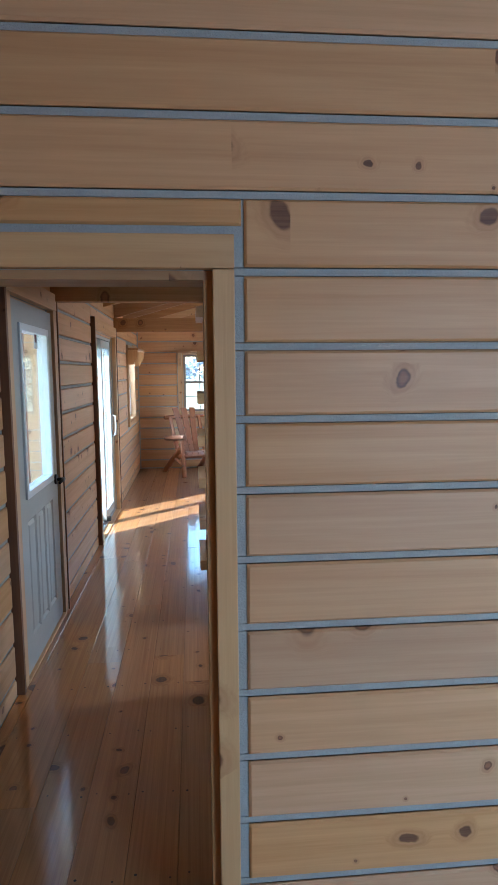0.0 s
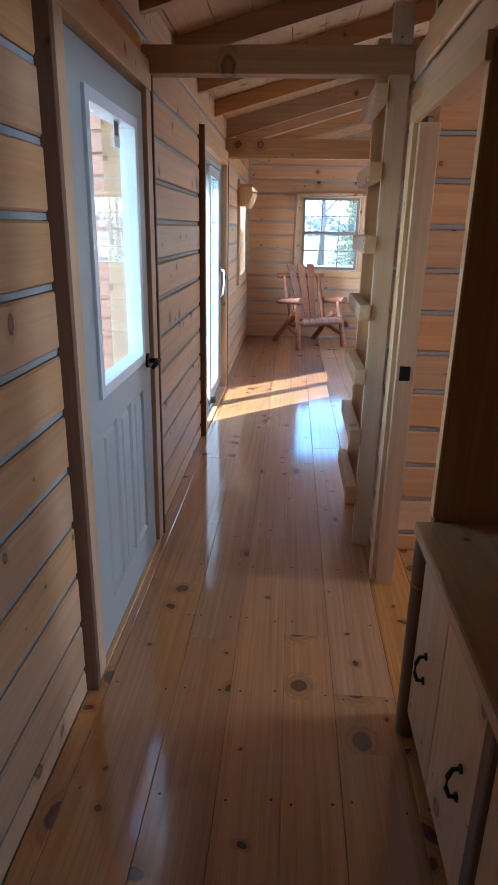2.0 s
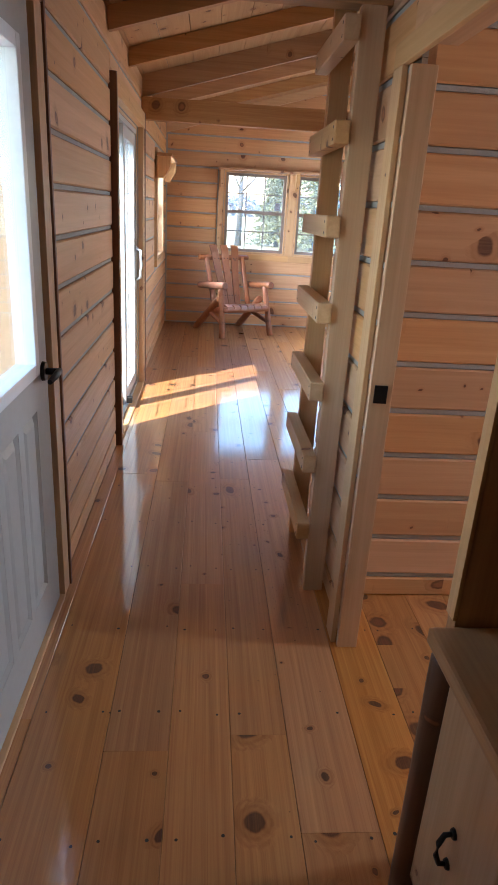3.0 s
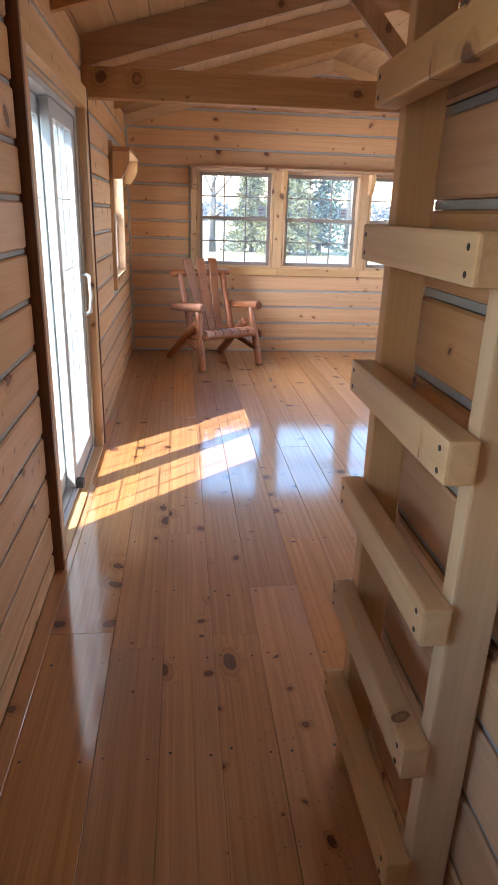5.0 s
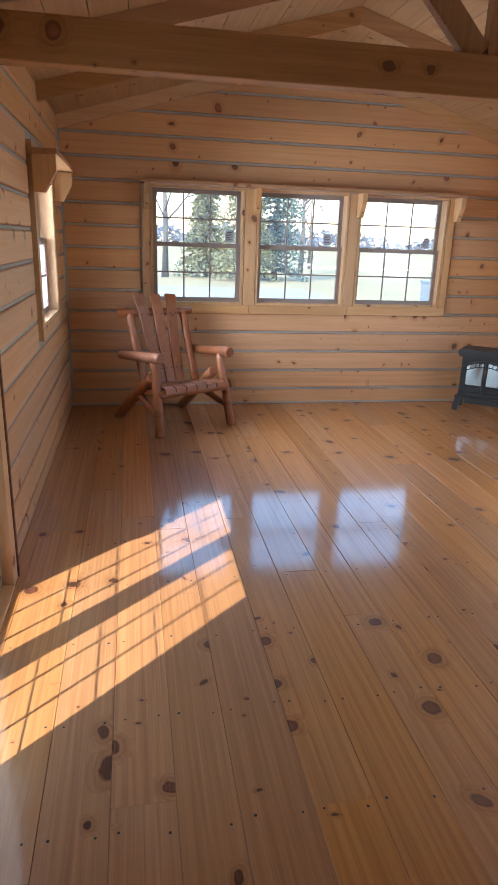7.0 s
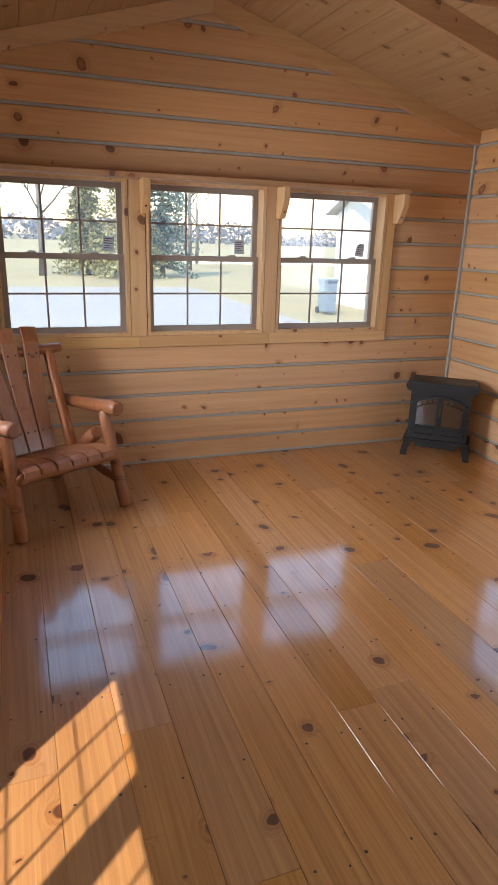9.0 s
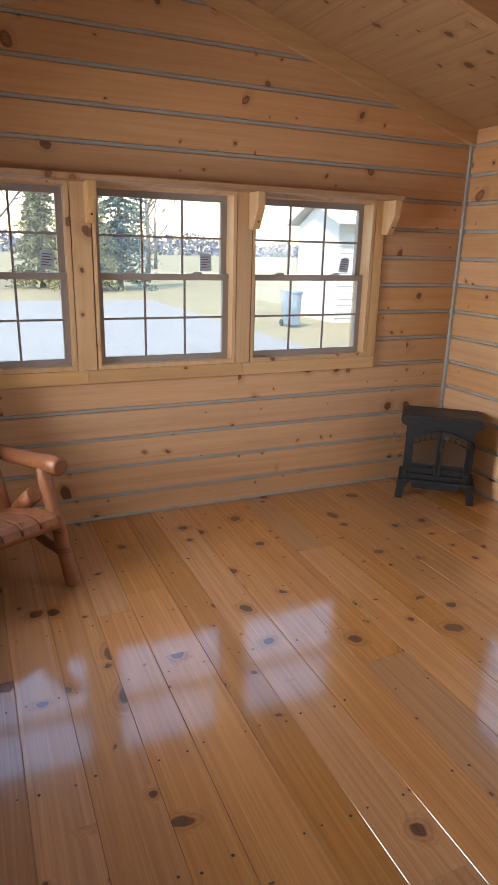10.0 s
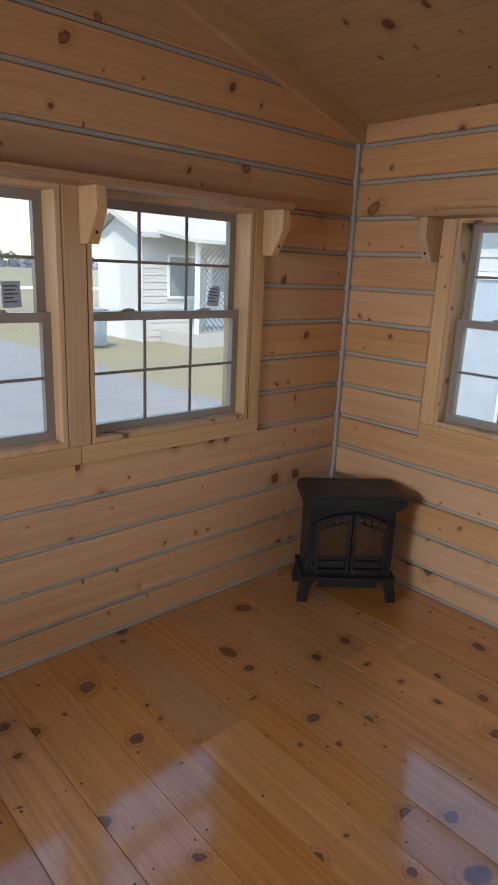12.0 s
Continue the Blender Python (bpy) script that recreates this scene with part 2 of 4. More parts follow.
# ---- mesh helpers ----
def box(bm, x0, x1, y0, y1, z0, z1, m=None, bevel=0.0):
    vs = [bm.verts.new(p) for p in ((x0, y0, z0), (x1, y0, z0), (x1, y1, z0), (x0, y1, z0), (x0, y0, z1), (x1, y0, z1), (x1, y1, z1), (x0, y1, z1))]
    fs = [bm.faces.new([vs[i] for i in f]) for f in ((3, 2, 1, 0), (4, 5, 6, 7), (0, 1, 5, 4), (1, 2, 6, 5), (2, 3, 7, 6), (3, 0, 4, 7))]
    if bevel:
        es = list({e for f in fs for e in f.edges})
        r = bmesh.ops.bevel(bm, geom=es, offset=bevel, segments=2, affect="EDGES", profile=0.6)
        vs = list({v for f in r["faces"] for v in f.verts} | {v for v in vs if v.is_valid})
    if m is not None:
        bmesh.ops.transform(bm, matrix=m, verts=vs)
    return vs


def prism(bm, outline, plane, a0, a1):
    """Extrudes an outline: plane 'x' takes (y, z), 'y' takes (x, z), 'z' takes (x, y); a0 to a1 along that axis."""
    put = {"x": lambda p, a: (a, p[0], p[1]), "y": lambda p, a: (p[0], a, p[1]), "z": lambda p, a: (p[0], p[1], a)}[plane]
    lo = [bm.verts.new(put(p, a0)) for p in outline]
    hi = [bm.verts.new(put(p, a1)) for p in outline]
    k = len(outline)
    bm.faces.new(lo)
    bm.faces.new(hi[::-1])
    for i in range(k):
        bm.faces.new((lo[i], hi[i], hi[(i + 1) % k], lo[(i + 1) % k]))
    return lo + hi


def tube(bm, points, radii, sides=10):
    """A round bar through the points, with a radius at each; closed ends."""
    pts = [Vector(p) for p in points]
    rings = []
    for i, p in enumerate(pts):
        d = (pts[min(i + 1, len(pts) - 1)] - pts[max(i - 1, 0)]).normalized()
        q = d.to_track_quat("Z", "Y")
        rings.append([bm.verts.new(p + q @ Vector((math.cos(a) * radii[i], math.sin(a) * radii[i], 0))) for a in (2 * math.pi * s / sides for s in range(sides))])
    for r0, r1 in zip(rings, rings[1:]):
        for s in range(sides):
            bm.faces.new((r0[s], r0[(s + 1) % sides], r1[(s + 1) % sides], r1[s])).smooth = True
    bm.faces.new(rings[0][::-1])
    bm.faces.new(rings[-1])


def mesh_of(name, bm, material):
    bmesh.ops.recalc_face_normals(bm, faces=bm.faces)
    me = bpy.data.meshes.new(name)
    bm.to_mesh(me)
    bm.free()
    for m in material if isinstance(material, (list, tuple)) else (material,):
        me.materials.append(m)
    return me


def part(name, bm, material, parent=None, label=""):
    ob = new(name, mesh_of(name, bm, material))
    if parent is not None:
        ob.parent = parent
    return tagged(ob, label)


def quick(name, dims, material, parent=None, label="", bevel=0.0):
    bm = bmesh.new()
    box(bm, *dims, bevel=bevel)
    return part(name, bm, material, parent, label)


def thing(name, label, category, at=(0, 0, 0), group="", kind=""):
    ob = new(name)
    ob.location = at
    return tagged(ob, label, category, group, kind)


def slab(bm, axis, p0, p1, u0, u1, z0, z1, holes):
    """A wall body from p0 to p1 across, u0 to u1 along, with holes (ua, ub, za, zb) right through it."""
    us = sorted({u0, u1, *(min(max(v, u0), u1) for h in holes for v in h[:2])})
    zs = sorted({z0, z1, *(min(max(v, z0), z1) for h in holes for v in h[2:])})
    for ua, ub in zip(us, us[1:]):
        za = None
        for a, c in zip(zs, zs[1:]):
            mu, mz = (ua + ub) / 2, (a + c) / 2
            solid = not any(h[0] < mu < h[1] and h[2] < mz < h[3] for h in holes)
            if solid and za is None:
                za = a
            if za is not None and (not solid or c == zs[-1]):
                top = c if solid else a
                if axis == "x":
                    box(bm, p0, p1, ua, ub, za, top)
                else:
                    box(bm, ua, ub, p0, p1, za, top)
                za = None


CENTRE = 1.08
EAVE, RISE = 2.32, 0.28
HALF = 2.03


def ceiling_z(x):
    return EAVE + RISE * (HALF - abs(x - CENTRE))


SLOPE = math.atan(RISE)


def log_face(axis, face, side, ua, ub, za, zb, gable=False, proud=0.014):
    """One flat log with softened edges; its face lies at `face` and looks towards side (+1 or -1) of the axis."""
    bm = bmesh.new()
    r = 0.006
    prof = [(0, za), (proud - r, za), (proud, za + r), (proud, zb - r), (proud - r, zb), (0, zb)]

    def limit(z, u, low):
        if not gable:
            return u
        reach = HALF - (z - EAVE + 0.05) / RISE
        return max(u, CENTRE - reach) if low else min(u, CENTRE + reach)

    rows = []
    for du, inset in ((ua, 0), (ua + r, 1), (ub - r, 1), (ub, 0)):
        ring = []
        for d, z in prof:
            dd = d if inset else min(d, proud - r)
            u = limit(z, du, du < (ua + ub) / 2)
            c = face - side * (proud - dd)
            ring.append(bm.verts.new((c, u, z) if axis == "x" else (u, c, z)))
        rows.append(ring)
    for a, c in zip(rows, rows[1:]):
        for i in range(5):
            bm.faces.new((a[i], a[i + 1], c[i + 1], c[i]))
    bm.faces.new(rows[0])
    bm.faces.new(rows[-1])
    return bm


def log_wall(name, label, axis, face, side, u0, u1, top, first, holes, pitch=0.172, thick=0.12, gable=False, joints=(), cuts_for_logs=None):
    """A wall of flat logs with grey chinking between them. holes: (ua, ub, za, zb) with their trim's width added for the logs."""
    back = face - side * 0.026
    bm = bmesh.new()
    a, c = sorted((back, back - side * (thick - 0.014)))
    e = 0.16 if axis == "x" and u1 - u0 > 6 else 0.02 if axis == "y" and u0 == XL else 0.0
    slab(bm, axis, a, c, u0 - e, u1 + e, -0.02, top, [h[:4] for h in holes])
    if gable:
        prism(bm, [(u0, top), (u1, top), (u1, ceiling_z(u1)), (CENTRE, ceiling_z(CENTRE)), (u0, ceiling_z(u0))], "y", a, c)
    wall = part(name, bm, BEAM["y" if axis == "x" else "x"])
    tagged(wall, label, "wall", kind="structure")
    # chinking in the joints, with a thin open crack along both logs
    bm = bmesh.new()
    pa, pb = sorted((back, face - side * 0.010))
    low, crack = -0.02, 0.0025
    peak = ceiling_z(CENTRE) - 0.04 if gable else top
    joint = first
    while low < peak - 0.01:
        for z0, z1 in ((low, joint - 0.0105), (joint - 0.0105 + crack, joint + 0.0105 - crack)):
            z0, z1 = max(z0, -0.02), min(z1, peak)
            if z1 - z0 < 0.004:
                continue
            reach = HALF - max(0.0, (z1 - EAVE) / RISE) if gable and z1 > EAVE else 99
            slab(bm, axis, pa, pb, max(u0, CENTRE - reach), min(u1, CENTRE + reach), z0, z1, [h[:4] for h in holes])
        low = joint + 0.0105
        joint += pitch
    part("chinking", bm, CHINK, wall, "grey chinking between the logs")
    gap = 0.021
    z = first - pitch
    limit = ceiling_z(CENTRE) - 0.06 if gable else top
    seam = random.Random(name)
    while z < limit - 0.03:
        za, zb = max(z + gap / 2, 0.0), min(z + pitch - gap / 2, limit)
        z += pitch
        if zb - za < 0.03:
            continue
        spans = [(u0, u1, za, zb)]
        if gable and za > 2.25:
            reach = HALF - (za - EAVE + 0.05) / RISE
            spans = [(max(u0, CENTRE - reach), min(u1, CENTRE + reach), za, zb)]
        for ha, hb, hza, hzb, mu, mt, mb in cuts_for_logs or holes:
            ka, kb, kz0, kz1 = ha - mu, hb + mu, hza - mb, hzb + mt
            out = []
            for sa, sb, s0, s1 in spans:
                if kb <= sa or ka >= sb or kz1 <= s0 or kz0 >= s1:
                    out.append((sa, sb, s0, s1))
                    continue
                if ka - sa > 0.02:
                    out.append((sa, ka, s0, s1))
                if sb - kb > 0.02:
                    out.append((kb, sb, s0, s1))
                if s1 - kz1 > 0.02:
                    out.append((max(sa, ka), min(sb, kb), kz1 + 0.008, s1))
                if kz0 - s0 > 0.02:
                    out.append((max(sa, ka), min(sb, kb), s0, kz0 - 0.008))
            spans = out
        for sa, sb, s0, s1 in spans:
            cuts = [sa]
            for j in joints:
                if sa + 0.3 < j < sb - 0.3 and seam.random() < 0.5:
                    cuts.append(j)
            cuts.append(sb)
            for ca, cb in zip(cuts, cuts[1:]):
                bm = log_face(axis, face, side, ca + 0.003, cb - 0.003, s0, s1, gable and za > 2.1)
                part("log", bm, PINE["y" if axis == "x" else "x"], wall)
    return wall


# ---- the shell ----
XL, XR, YB, YF = -0.95, 3.11, 10.70, -1.6
TOP = EAVE
WT = 0.12
M = 0.105   # trim width and its chink line round an opening
DOOR_Y, DOOR_TOP = (3.60, 4.52), 1.95
SLIDE_Y, SLIDE_TOP = (6.26, 7.62), 1.95
WIN_Z = (0.90, 1.86)
LEFT_WIN = (9.12, 9.95)
RIGHT_WIN = (9.27, 10.08)
BACK_WIN = [(-0.24, 0.55), (0.66, 1.47), (1.57, 2.40)]

left_holes = [(*DOOR_Y, 0.0, DOOR_TOP, 0.118, 0.11, 0), (*SLIDE_Y, 0.0, SLIDE_TOP, 0.118, 0.11, 0), (*LEFT_WIN, *WIN_Z, M, M, M)]
# the opening from 7.0 to 8.6 is added out of view for its light
right_holes = [(*RIGHT_WIN, *WIN_Z, 0.09, 0.012, 0.062), (7.0, 8.6, *WIN_Z, M, M, M), (3.7, 4.3, 1.15, 1.75, M, M, M)]
back_holes = [(*w, *WIN_Z, 0.06 if i != 1 else 0.06, 0.05, 0.08) for i, w in enumerate(BACK_WIN)]
log_wall("wall_west", "flat pine log wall with grey chinking lines", "x", XL, 1, YF, YB, TOP, 0.09, left_holes)
log_wall("wall_east", "flat pine log wall with grey chinking lines", "x", XR, -1, YF, YB, TOP, 0.140, right_holes, pitch=0.1735)
log_wall("wall_north", "pine log gable wall with three windows", "y", YB, -1, XL, XR, TOP, 0.140, back_holes, pitch=0.1735, gable=True, cuts_for_logs=[(-0.31, 2.47, 0.84, 1.87, 0.012, 0, 0)])
log_wall("wall_south", "pine log gable wall behind the bedroom", "y", YF, 1, XL, XR, TOP, 0.15, [(1.45, 2.75, 0.8, 1.95, M, M, M)], gable=True)
# bedroom partition with its doorway
PY = 1.97
log_wall("wall_partition", "pine log partition with a cased doorway", "y", PY, -1, XL, XR, TOP, 0.075, [(-0.72, -0.02, 0.0, 1.795, 0.072, 0.095, 0)], thick=0.10, gable=True)

# floor: body and boards
bm = bmesh.new()
box(bm, XL - 0.14, XR + 0.14, YF - 0.14, YB + 0.14, -0.25, -0.022)
floor = tagged(part("floor", bm, BEAM["y"]), "varnished knotty pine plank floor", "floor", kind="structure")
rng = random.Random(5)
bx = XL
widths = [0.06, 0.225, 0.18, 0.175, 0.165, 0.20]
nails = bmesh.new()
while bx < XR - 0.01:
    w = widths.pop(0) if widths else rng.uniform(0.155, 0.215)
    b1 = min(bx + w, XR)
    cuts = [YF]
    y = YF + rng.uniform(0.6, 2.6)
    while y < YB - 0.6:
        cuts.append(y)
        y += rng.choice((2.44, 3.05, 3.66, 1.83))
    cuts.append(YB)
    for c0, c1 in zip(cuts, cuts[1:]):
        bm = bmesh.new()
        r = 0.0014
        lift, lean = rng.uniform(-0.0008, 0), rng.uniform(-0.0006, 0.0006)
        prof = [(bx + 0.0006, -0.02), (b1 - 0.0006, -0.02), (b1 - 0.0006, lift + lean - r), (b1 - 0.0006 - r, lift + lean), (bx + 0.0006 + r, lift - lean), (bx + 0.0006, lift - lean - r)]
        prism(bm, prof, "y", c0 + 0.0004, c1 - 0.0004)
        part("plank", bm, FLOOR, floor)
    y = YF + 0.25
    while y < YB:
        for ox in (0.03, w - 0.03) if w > 0.1 else ():
            if rng.random() < 0.85 and bx + ox < XR - 0.01:
                cx, cy, rr = bx + ox + rng.uniform(-0.008, 0.008), y + rng.uniform(-0.012, 0.012), rng.uniform(0.0035, 0.0055)
                nails.faces.new([nails.verts.new((cx + rr * math.cos(a), cy + rr * math.sin(a), 0.0008)) for a in (math.pi * k / 3 for k in range(6))])
        y += 0.406
    bx = b1
tagged(part("nail_heads", nails, RUBBER, floor), kind="stuff")

# ceiling: boards along the house on both slopes, in one mesh
bm = bmesh.new()
for s in (-1, 1):
    d = 0.0
    run = HALF / math.cos(SLOPE) + 0.25
    while d < run:
        for c0, c1 in zip((YF - 0.15, 1.2, 4.6, 7.8), (1.2, 4.6, 7.8, YB + 0.15)):
            a0, a1 = d + 0.002, min(d + 0.19, run) - 0.002
            pts = []
            for dist, up in ((a0, 0), (a1, 0), (a1, 0.03), (a0, 0.03)):
                x = CENTRE + s * (dist * math.cos(SLOPE) + up * math.sin(SLOPE))
                z = ceiling_z(CENTRE) - dist * math.sin(SLOPE) + up * math.cos(SLOPE)
                pts.append((x, z))
            prism(bm, pts, "y", c0 + 0.002, c1 - 0.002)
        d += 0.19
tagged(part("ceiling", bm, CEIL), "sloped knotty pine board ceiling", "ceiling", kind="structure")
# roof deck over it keeps the daylight out
bm = bmesh.new()
for s in (-1, 1):
    x1 = CENTRE + s * (HALF + 0.2)
    zt = ceiling_z(CENTRE) + 0.045
    prism(bm, [(CENTRE, zt), (x1, zt - RISE * (HALF + 0.2)), (x1, zt - RISE * (HALF + 0.2) + 0.06), (CENTRE, zt + 0.06)], "y", YF - 0.4, YB + 0.4)
tagged(part("roof", bm, mat("dark_roof_metal", (0.10, 0.11, 0.12), 0.5, 0.3)), "dark low-pitched gable roof", "roof", kind="structure")


# ---- rafters, ties and trusses ----
def rafter(y, s, depth=0.10, wide=0.045):
    bm = bmesh.new()
    top = ceiling_z(CENTRE) - 0.002
    x1 = CENTRE + s * (HALF - 0.005)
    drop = RISE * (HALF - 0.005)
    v = depth / math.cos(SLOPE)
    prism(bm, [(CENTRE, top), (x1, top - drop), (x1, top - drop - v), (CENTRE, top - v)], "y", y - wide / 2, y + wide / 2)
    ob = part("rafter", bm, BEAM["x"])
    return tagged(ob, "reddish pine rafter under the board ceiling", "rafter", "rafters")


RAFTERS = [-0.7, 0.5, 3.0, 3.8, 4.6, 5.35, 6.1, 6.95, 7.8, 8.7, 9.6]
for ry in RAFTERS:
    for s in (-1, 1):
        rafter(ry, s, 0.14 if ry == 7.8 else 0.10)

truss = thing("truss", "heavy pine tie beam with king post and braces", "truss")
quick("tie_beam", (XL, XR, 7.755, 7.845, 2.02, 2.175), BEAM["x"], truss, bevel=0.006)
quick("king_post", (CENTRE - 0.06, CENTRE + 0.06, 7.775, 7.825, 2.175, ceiling_z(CENTRE) - 0.16), BEAM["z"], truss, bevel=0.004)
for s in (-1, 1):
    bm = bmesh.new()
    a, e = Vector((CENTRE + s * 0.09, 7.8, 2.175)), Vector((CENTRE + s * 0.52, 7.8, ceiling_z(CENTRE + 0.52) - 0.14))
    d = (e - a)
    q = d.to_track_quat("Z", "Y").to_matrix().to_4x4()
    box(bm, -0.022, 0.022, -0.022, 0.022, 0, d.length)
    bmesh.ops.transform(bm, matrix=Matrix.Translation(a) @ q @ Matrix.Diagonal((1, 2.2, 1, 1)), verts=bm.verts)
    part("brace", bm, BEAM["z"], truss)
tie = tagged(quick("tie_beam", (XL, 0.10, 4.58, 4.66, 2.01, 2.11), BEAM["x"], bevel=0.006), "short pine tie beam across the hallway", "beam")

# gable nailers along the back wall
for s in (-1, 1):
    bm = bmesh.new()
    top = ceiling_z(CENTRE) - 0.002
    x1 = CENTRE + s * (HALF - 0.004)
    drop = RISE * (HALF - 0.004)
    prism(bm, [(CENTRE, top), (x1, top - drop), (x1, top - drop - 0.095), (CENTRE, top - 0.095)], "y", YB - 0.040, YB - 0.001)
    tagged(part("trim", bm, TRIM["x"]), "sloped pine trim board along the gable", "trim", kind="structure")


# chinking beads in the corners and along the foot of the walls
for x0, x1, y0, y1, z0, z1 in ((XR - 0.018, XR + 0.01, YB - 0.018, YB + 0.01, 0, EAVE), (XL - 0.01, XL + 0.018, YB - 0.018, YB + 0.01, 0, EAVE),
                               (XL, XR, YB - 0.010, YB + 0.005, 0.001, 0.016), (XR - 0.010, XR + 0.005, 5.2, YB, 0.001, 0.016)):
    tagged(quick("trim", (x0, x1, y0, y1, z0, z1), CHINK, bevel=0.003), "grey chinking bead in the corner", "trim", kind="structure")

# ---- windows ----
def sash(bm, w, z0, z1, y, fr=0.035, th=0.03):
    box(bm, -w / 2, -w / 2 + fr, y, y + th, z0, z1)
    box(bm, w / 2 - fr, w / 2, y, y + th, z0, z1)
    box(bm, -w / 2 + fr, w / 2 - fr, y, y + th, z0, z0 + fr)
    box(bm, -w / 2 + fr, w / 2 - fr, y, y + th, z1 - fr, z1)


def window(name, w, h, m):
    """A double-hung window with a 3 by 2 grille in each sash; local x along the wall, y outwards, z from its foot."""
    win = thing(name, "double-hung window with clay vinyl sashes and grilles", "window", kind="structure")
    bm = bmesh.new()
    for a in ((0, 0.02, 0, h), (w - 0.02, w, 0, h)):
        box(bm, a[0] - w / 2, a[1] - w / 2, -0.02, 0.15, a[2], a[3])
    box(bm, -w / 2 + 0.02, w / 2 - 0.02, -0.02, 0.15, h - 0.02, h)
    box(bm, -w / 2 + 0.02, w / 2 - 0.02, -0.02, 0.15, 0, 0.022)
    part("window_frame", bm, TRIM["z"], win, "pale pine jamb liner")
    iw = w - 0.04
    mid = h * 0.515
    for nm, z0, z1, y in (("lower_sash", 0.022, mid + 0.018, 0.045), ("upper_sash", mid - 0.018, h - 0.02, 0.085)):
        bm = bmesh.new()
        sash(bm, iw, z0, z1, y)
        sh = part(nm, bm, CLAY_VINYL, win)
        bm = bmesh.new()
        box(bm, -iw / 2 + 0.03, iw / 2 - 0.03, y + 0.012, y + 0.016, z0 + 0.03, z1 - 0.03)
        pane = part("pane", bm, GLASS, sh)
        pane.visible_shadow = False
        gx = (iw - 0.07) / 3
        for k in (1, 2):
            quick("muntin", (-iw / 2 + 0.035 + gx * k - 0.006, -iw / 2 + 0.035 + gx * k + 0.006, y + 0.004, y + 0.011, z0 + 0.035, z1 - 0.035), MUNTIN, sh)
        zc = (z0 + z1) / 2
        quick("muntin", (-iw / 2 + 0.035, iw / 2 - 0.035, y + 0.003, y + 0.010, zc - 0.006, zc + 0.006), MUNTIN, sh)
    for lx in (-iw / 4, iw / 4):
        bm = bmesh.new()
        box(bm, lx - 0.03, lx + 0.03, 0.05, 0.075, mid + 0.018, mid + 0.023, bevel=0.002)
        tube(bm, [(lx - 0.02, 0.06, mid + 0.026), (lx, 0.052, mid + 0.028), (lx + 0.025, 0.05, mid + 0.026)], [0.003, 0.004, 0.003], 6)
        part("sash_lock", bm, CLAY_VINYL, win, "small cam lock on the meeting rail")
    win.matrix_world = m
    return win


def rz(x, y, z, deg):
    return pose(x, y, z, 0, 0, deg)


H = WIN_Z[1] - WIN_Z[0]
for i, (a, c) in enumerate(BACK_WIN):
    window("window_%d" % (i + 1), c - a, H, rz((a + c) / 2, YB, WIN_Z[0], 0))
window("window_4", RIGHT_WIN[1] - RIGHT_WIN[0], H, rz(XR, sum(RIGHT_WIN) / 2, WIN_Z[0], -90))
# added window, never in view: the opening for the extra east lamp
window("window_5", 1.6, H, rz(XR, 7.8, WIN_Z[0], -90))
window("window_6", LEFT_WIN[1] - LEFT_WIN[0], H, rz(XL, sum(LEFT_WIN) / 2, WIN_Z[0], 90))
window("window_8", 0.6, 0.6, rz(XR, 4.0, 1.15, -90))
window("window_7", 1.3, 1.15, rz(2.1, YF, 0.8, 180))


def casing(name, a, c, z0, z1, m, wide=0.085, proud=0.022, sides=True, sill=True, label="pale pine casing board"):
    """Boards round an opening; local x along the wall, y outwards (negative stands in the room)."""
    if sides:
        for x0, x1 in ((a - wide, a), (c, c + wide)):
            bm = bmesh.new()
            box(bm, x0 + 0.001, x1 - 0.001, -proud, 0.02, z0, z1, bevel=0.003)
            ob = tagged(part(name, bm, TRIM["z"]), label, "trim", kind="structure")
            ob.matrix_world = m
    for za, zb in ([(z0 - wide, z0)] if sill else []) + [(z1, z1 + wide)]:
        bm = bmesh.new()
        box(bm, a - wide, c + wide, -proud - 0.001, 0.02, za + 0.001, zb - 0.001, bevel=0.003)
        ob = tagged(part(name, bm, TRIM["x"]), label, "trim", kind="structure")
        ob.matrix_world = m


# back windows: one long band of casing, mullion boards between
for x0, x1 in ((-0.31, -0.245), (0.555, 0.655), (1.475, 1.565), (2.405, 2.47)):
    tagged(quick("trim", (x0, x1, YB - 0.024, YB + 0.02, WIN_Z[0], WIN_Z[1]), TRIM["z"], bevel=0.003), "pale pine mullion board", "trim", kind="structure")
for x0, x1 in ((-0.31, 0.605), (0.607, 1.52), (1.522, 2.47)):
    tagged(quick("trim", (x0, x1, YB - 0.025, YB + 0.02, WIN_Z[0] - 0.075, WIN_Z[0] - 0.001), TRIM["x"], bevel=0.003), "pine apron board under the window", "trim", kind="structure")
tagged(quick("trim", (-0.31, 2.47, YB - 0.025, YB + 0.02, WIN_Z[1] - 0.003, WIN_Z[1] + 0.03), TRIM["x"], bevel=0.003), "pine head board over the windows", "trim", kind="structure")


def bracket(parent, x):
    bm = bmesh.new()
    prism(bm, [(0, 0), (-0.128, 0), (-0.128, -0.085), (-0.065, -0.195), (0, -0.195)], "x", x - 0.022, x + 0.022)
    bmesh.ops.bevel(bm, geom=list(bm.edges), offset=0.003, segments=1, affect="EDGES")
    part("bracket", bm, TRIM["z"], parent, "pale pine shelf bracket")
    bm = bmesh.new()
    tube(bm, [(x, -0.08, -0.15), (x, -0.091, -0.155)], [0.006, 0.006], 8)
    part("screw", bm, BLACK_IRON, parent)


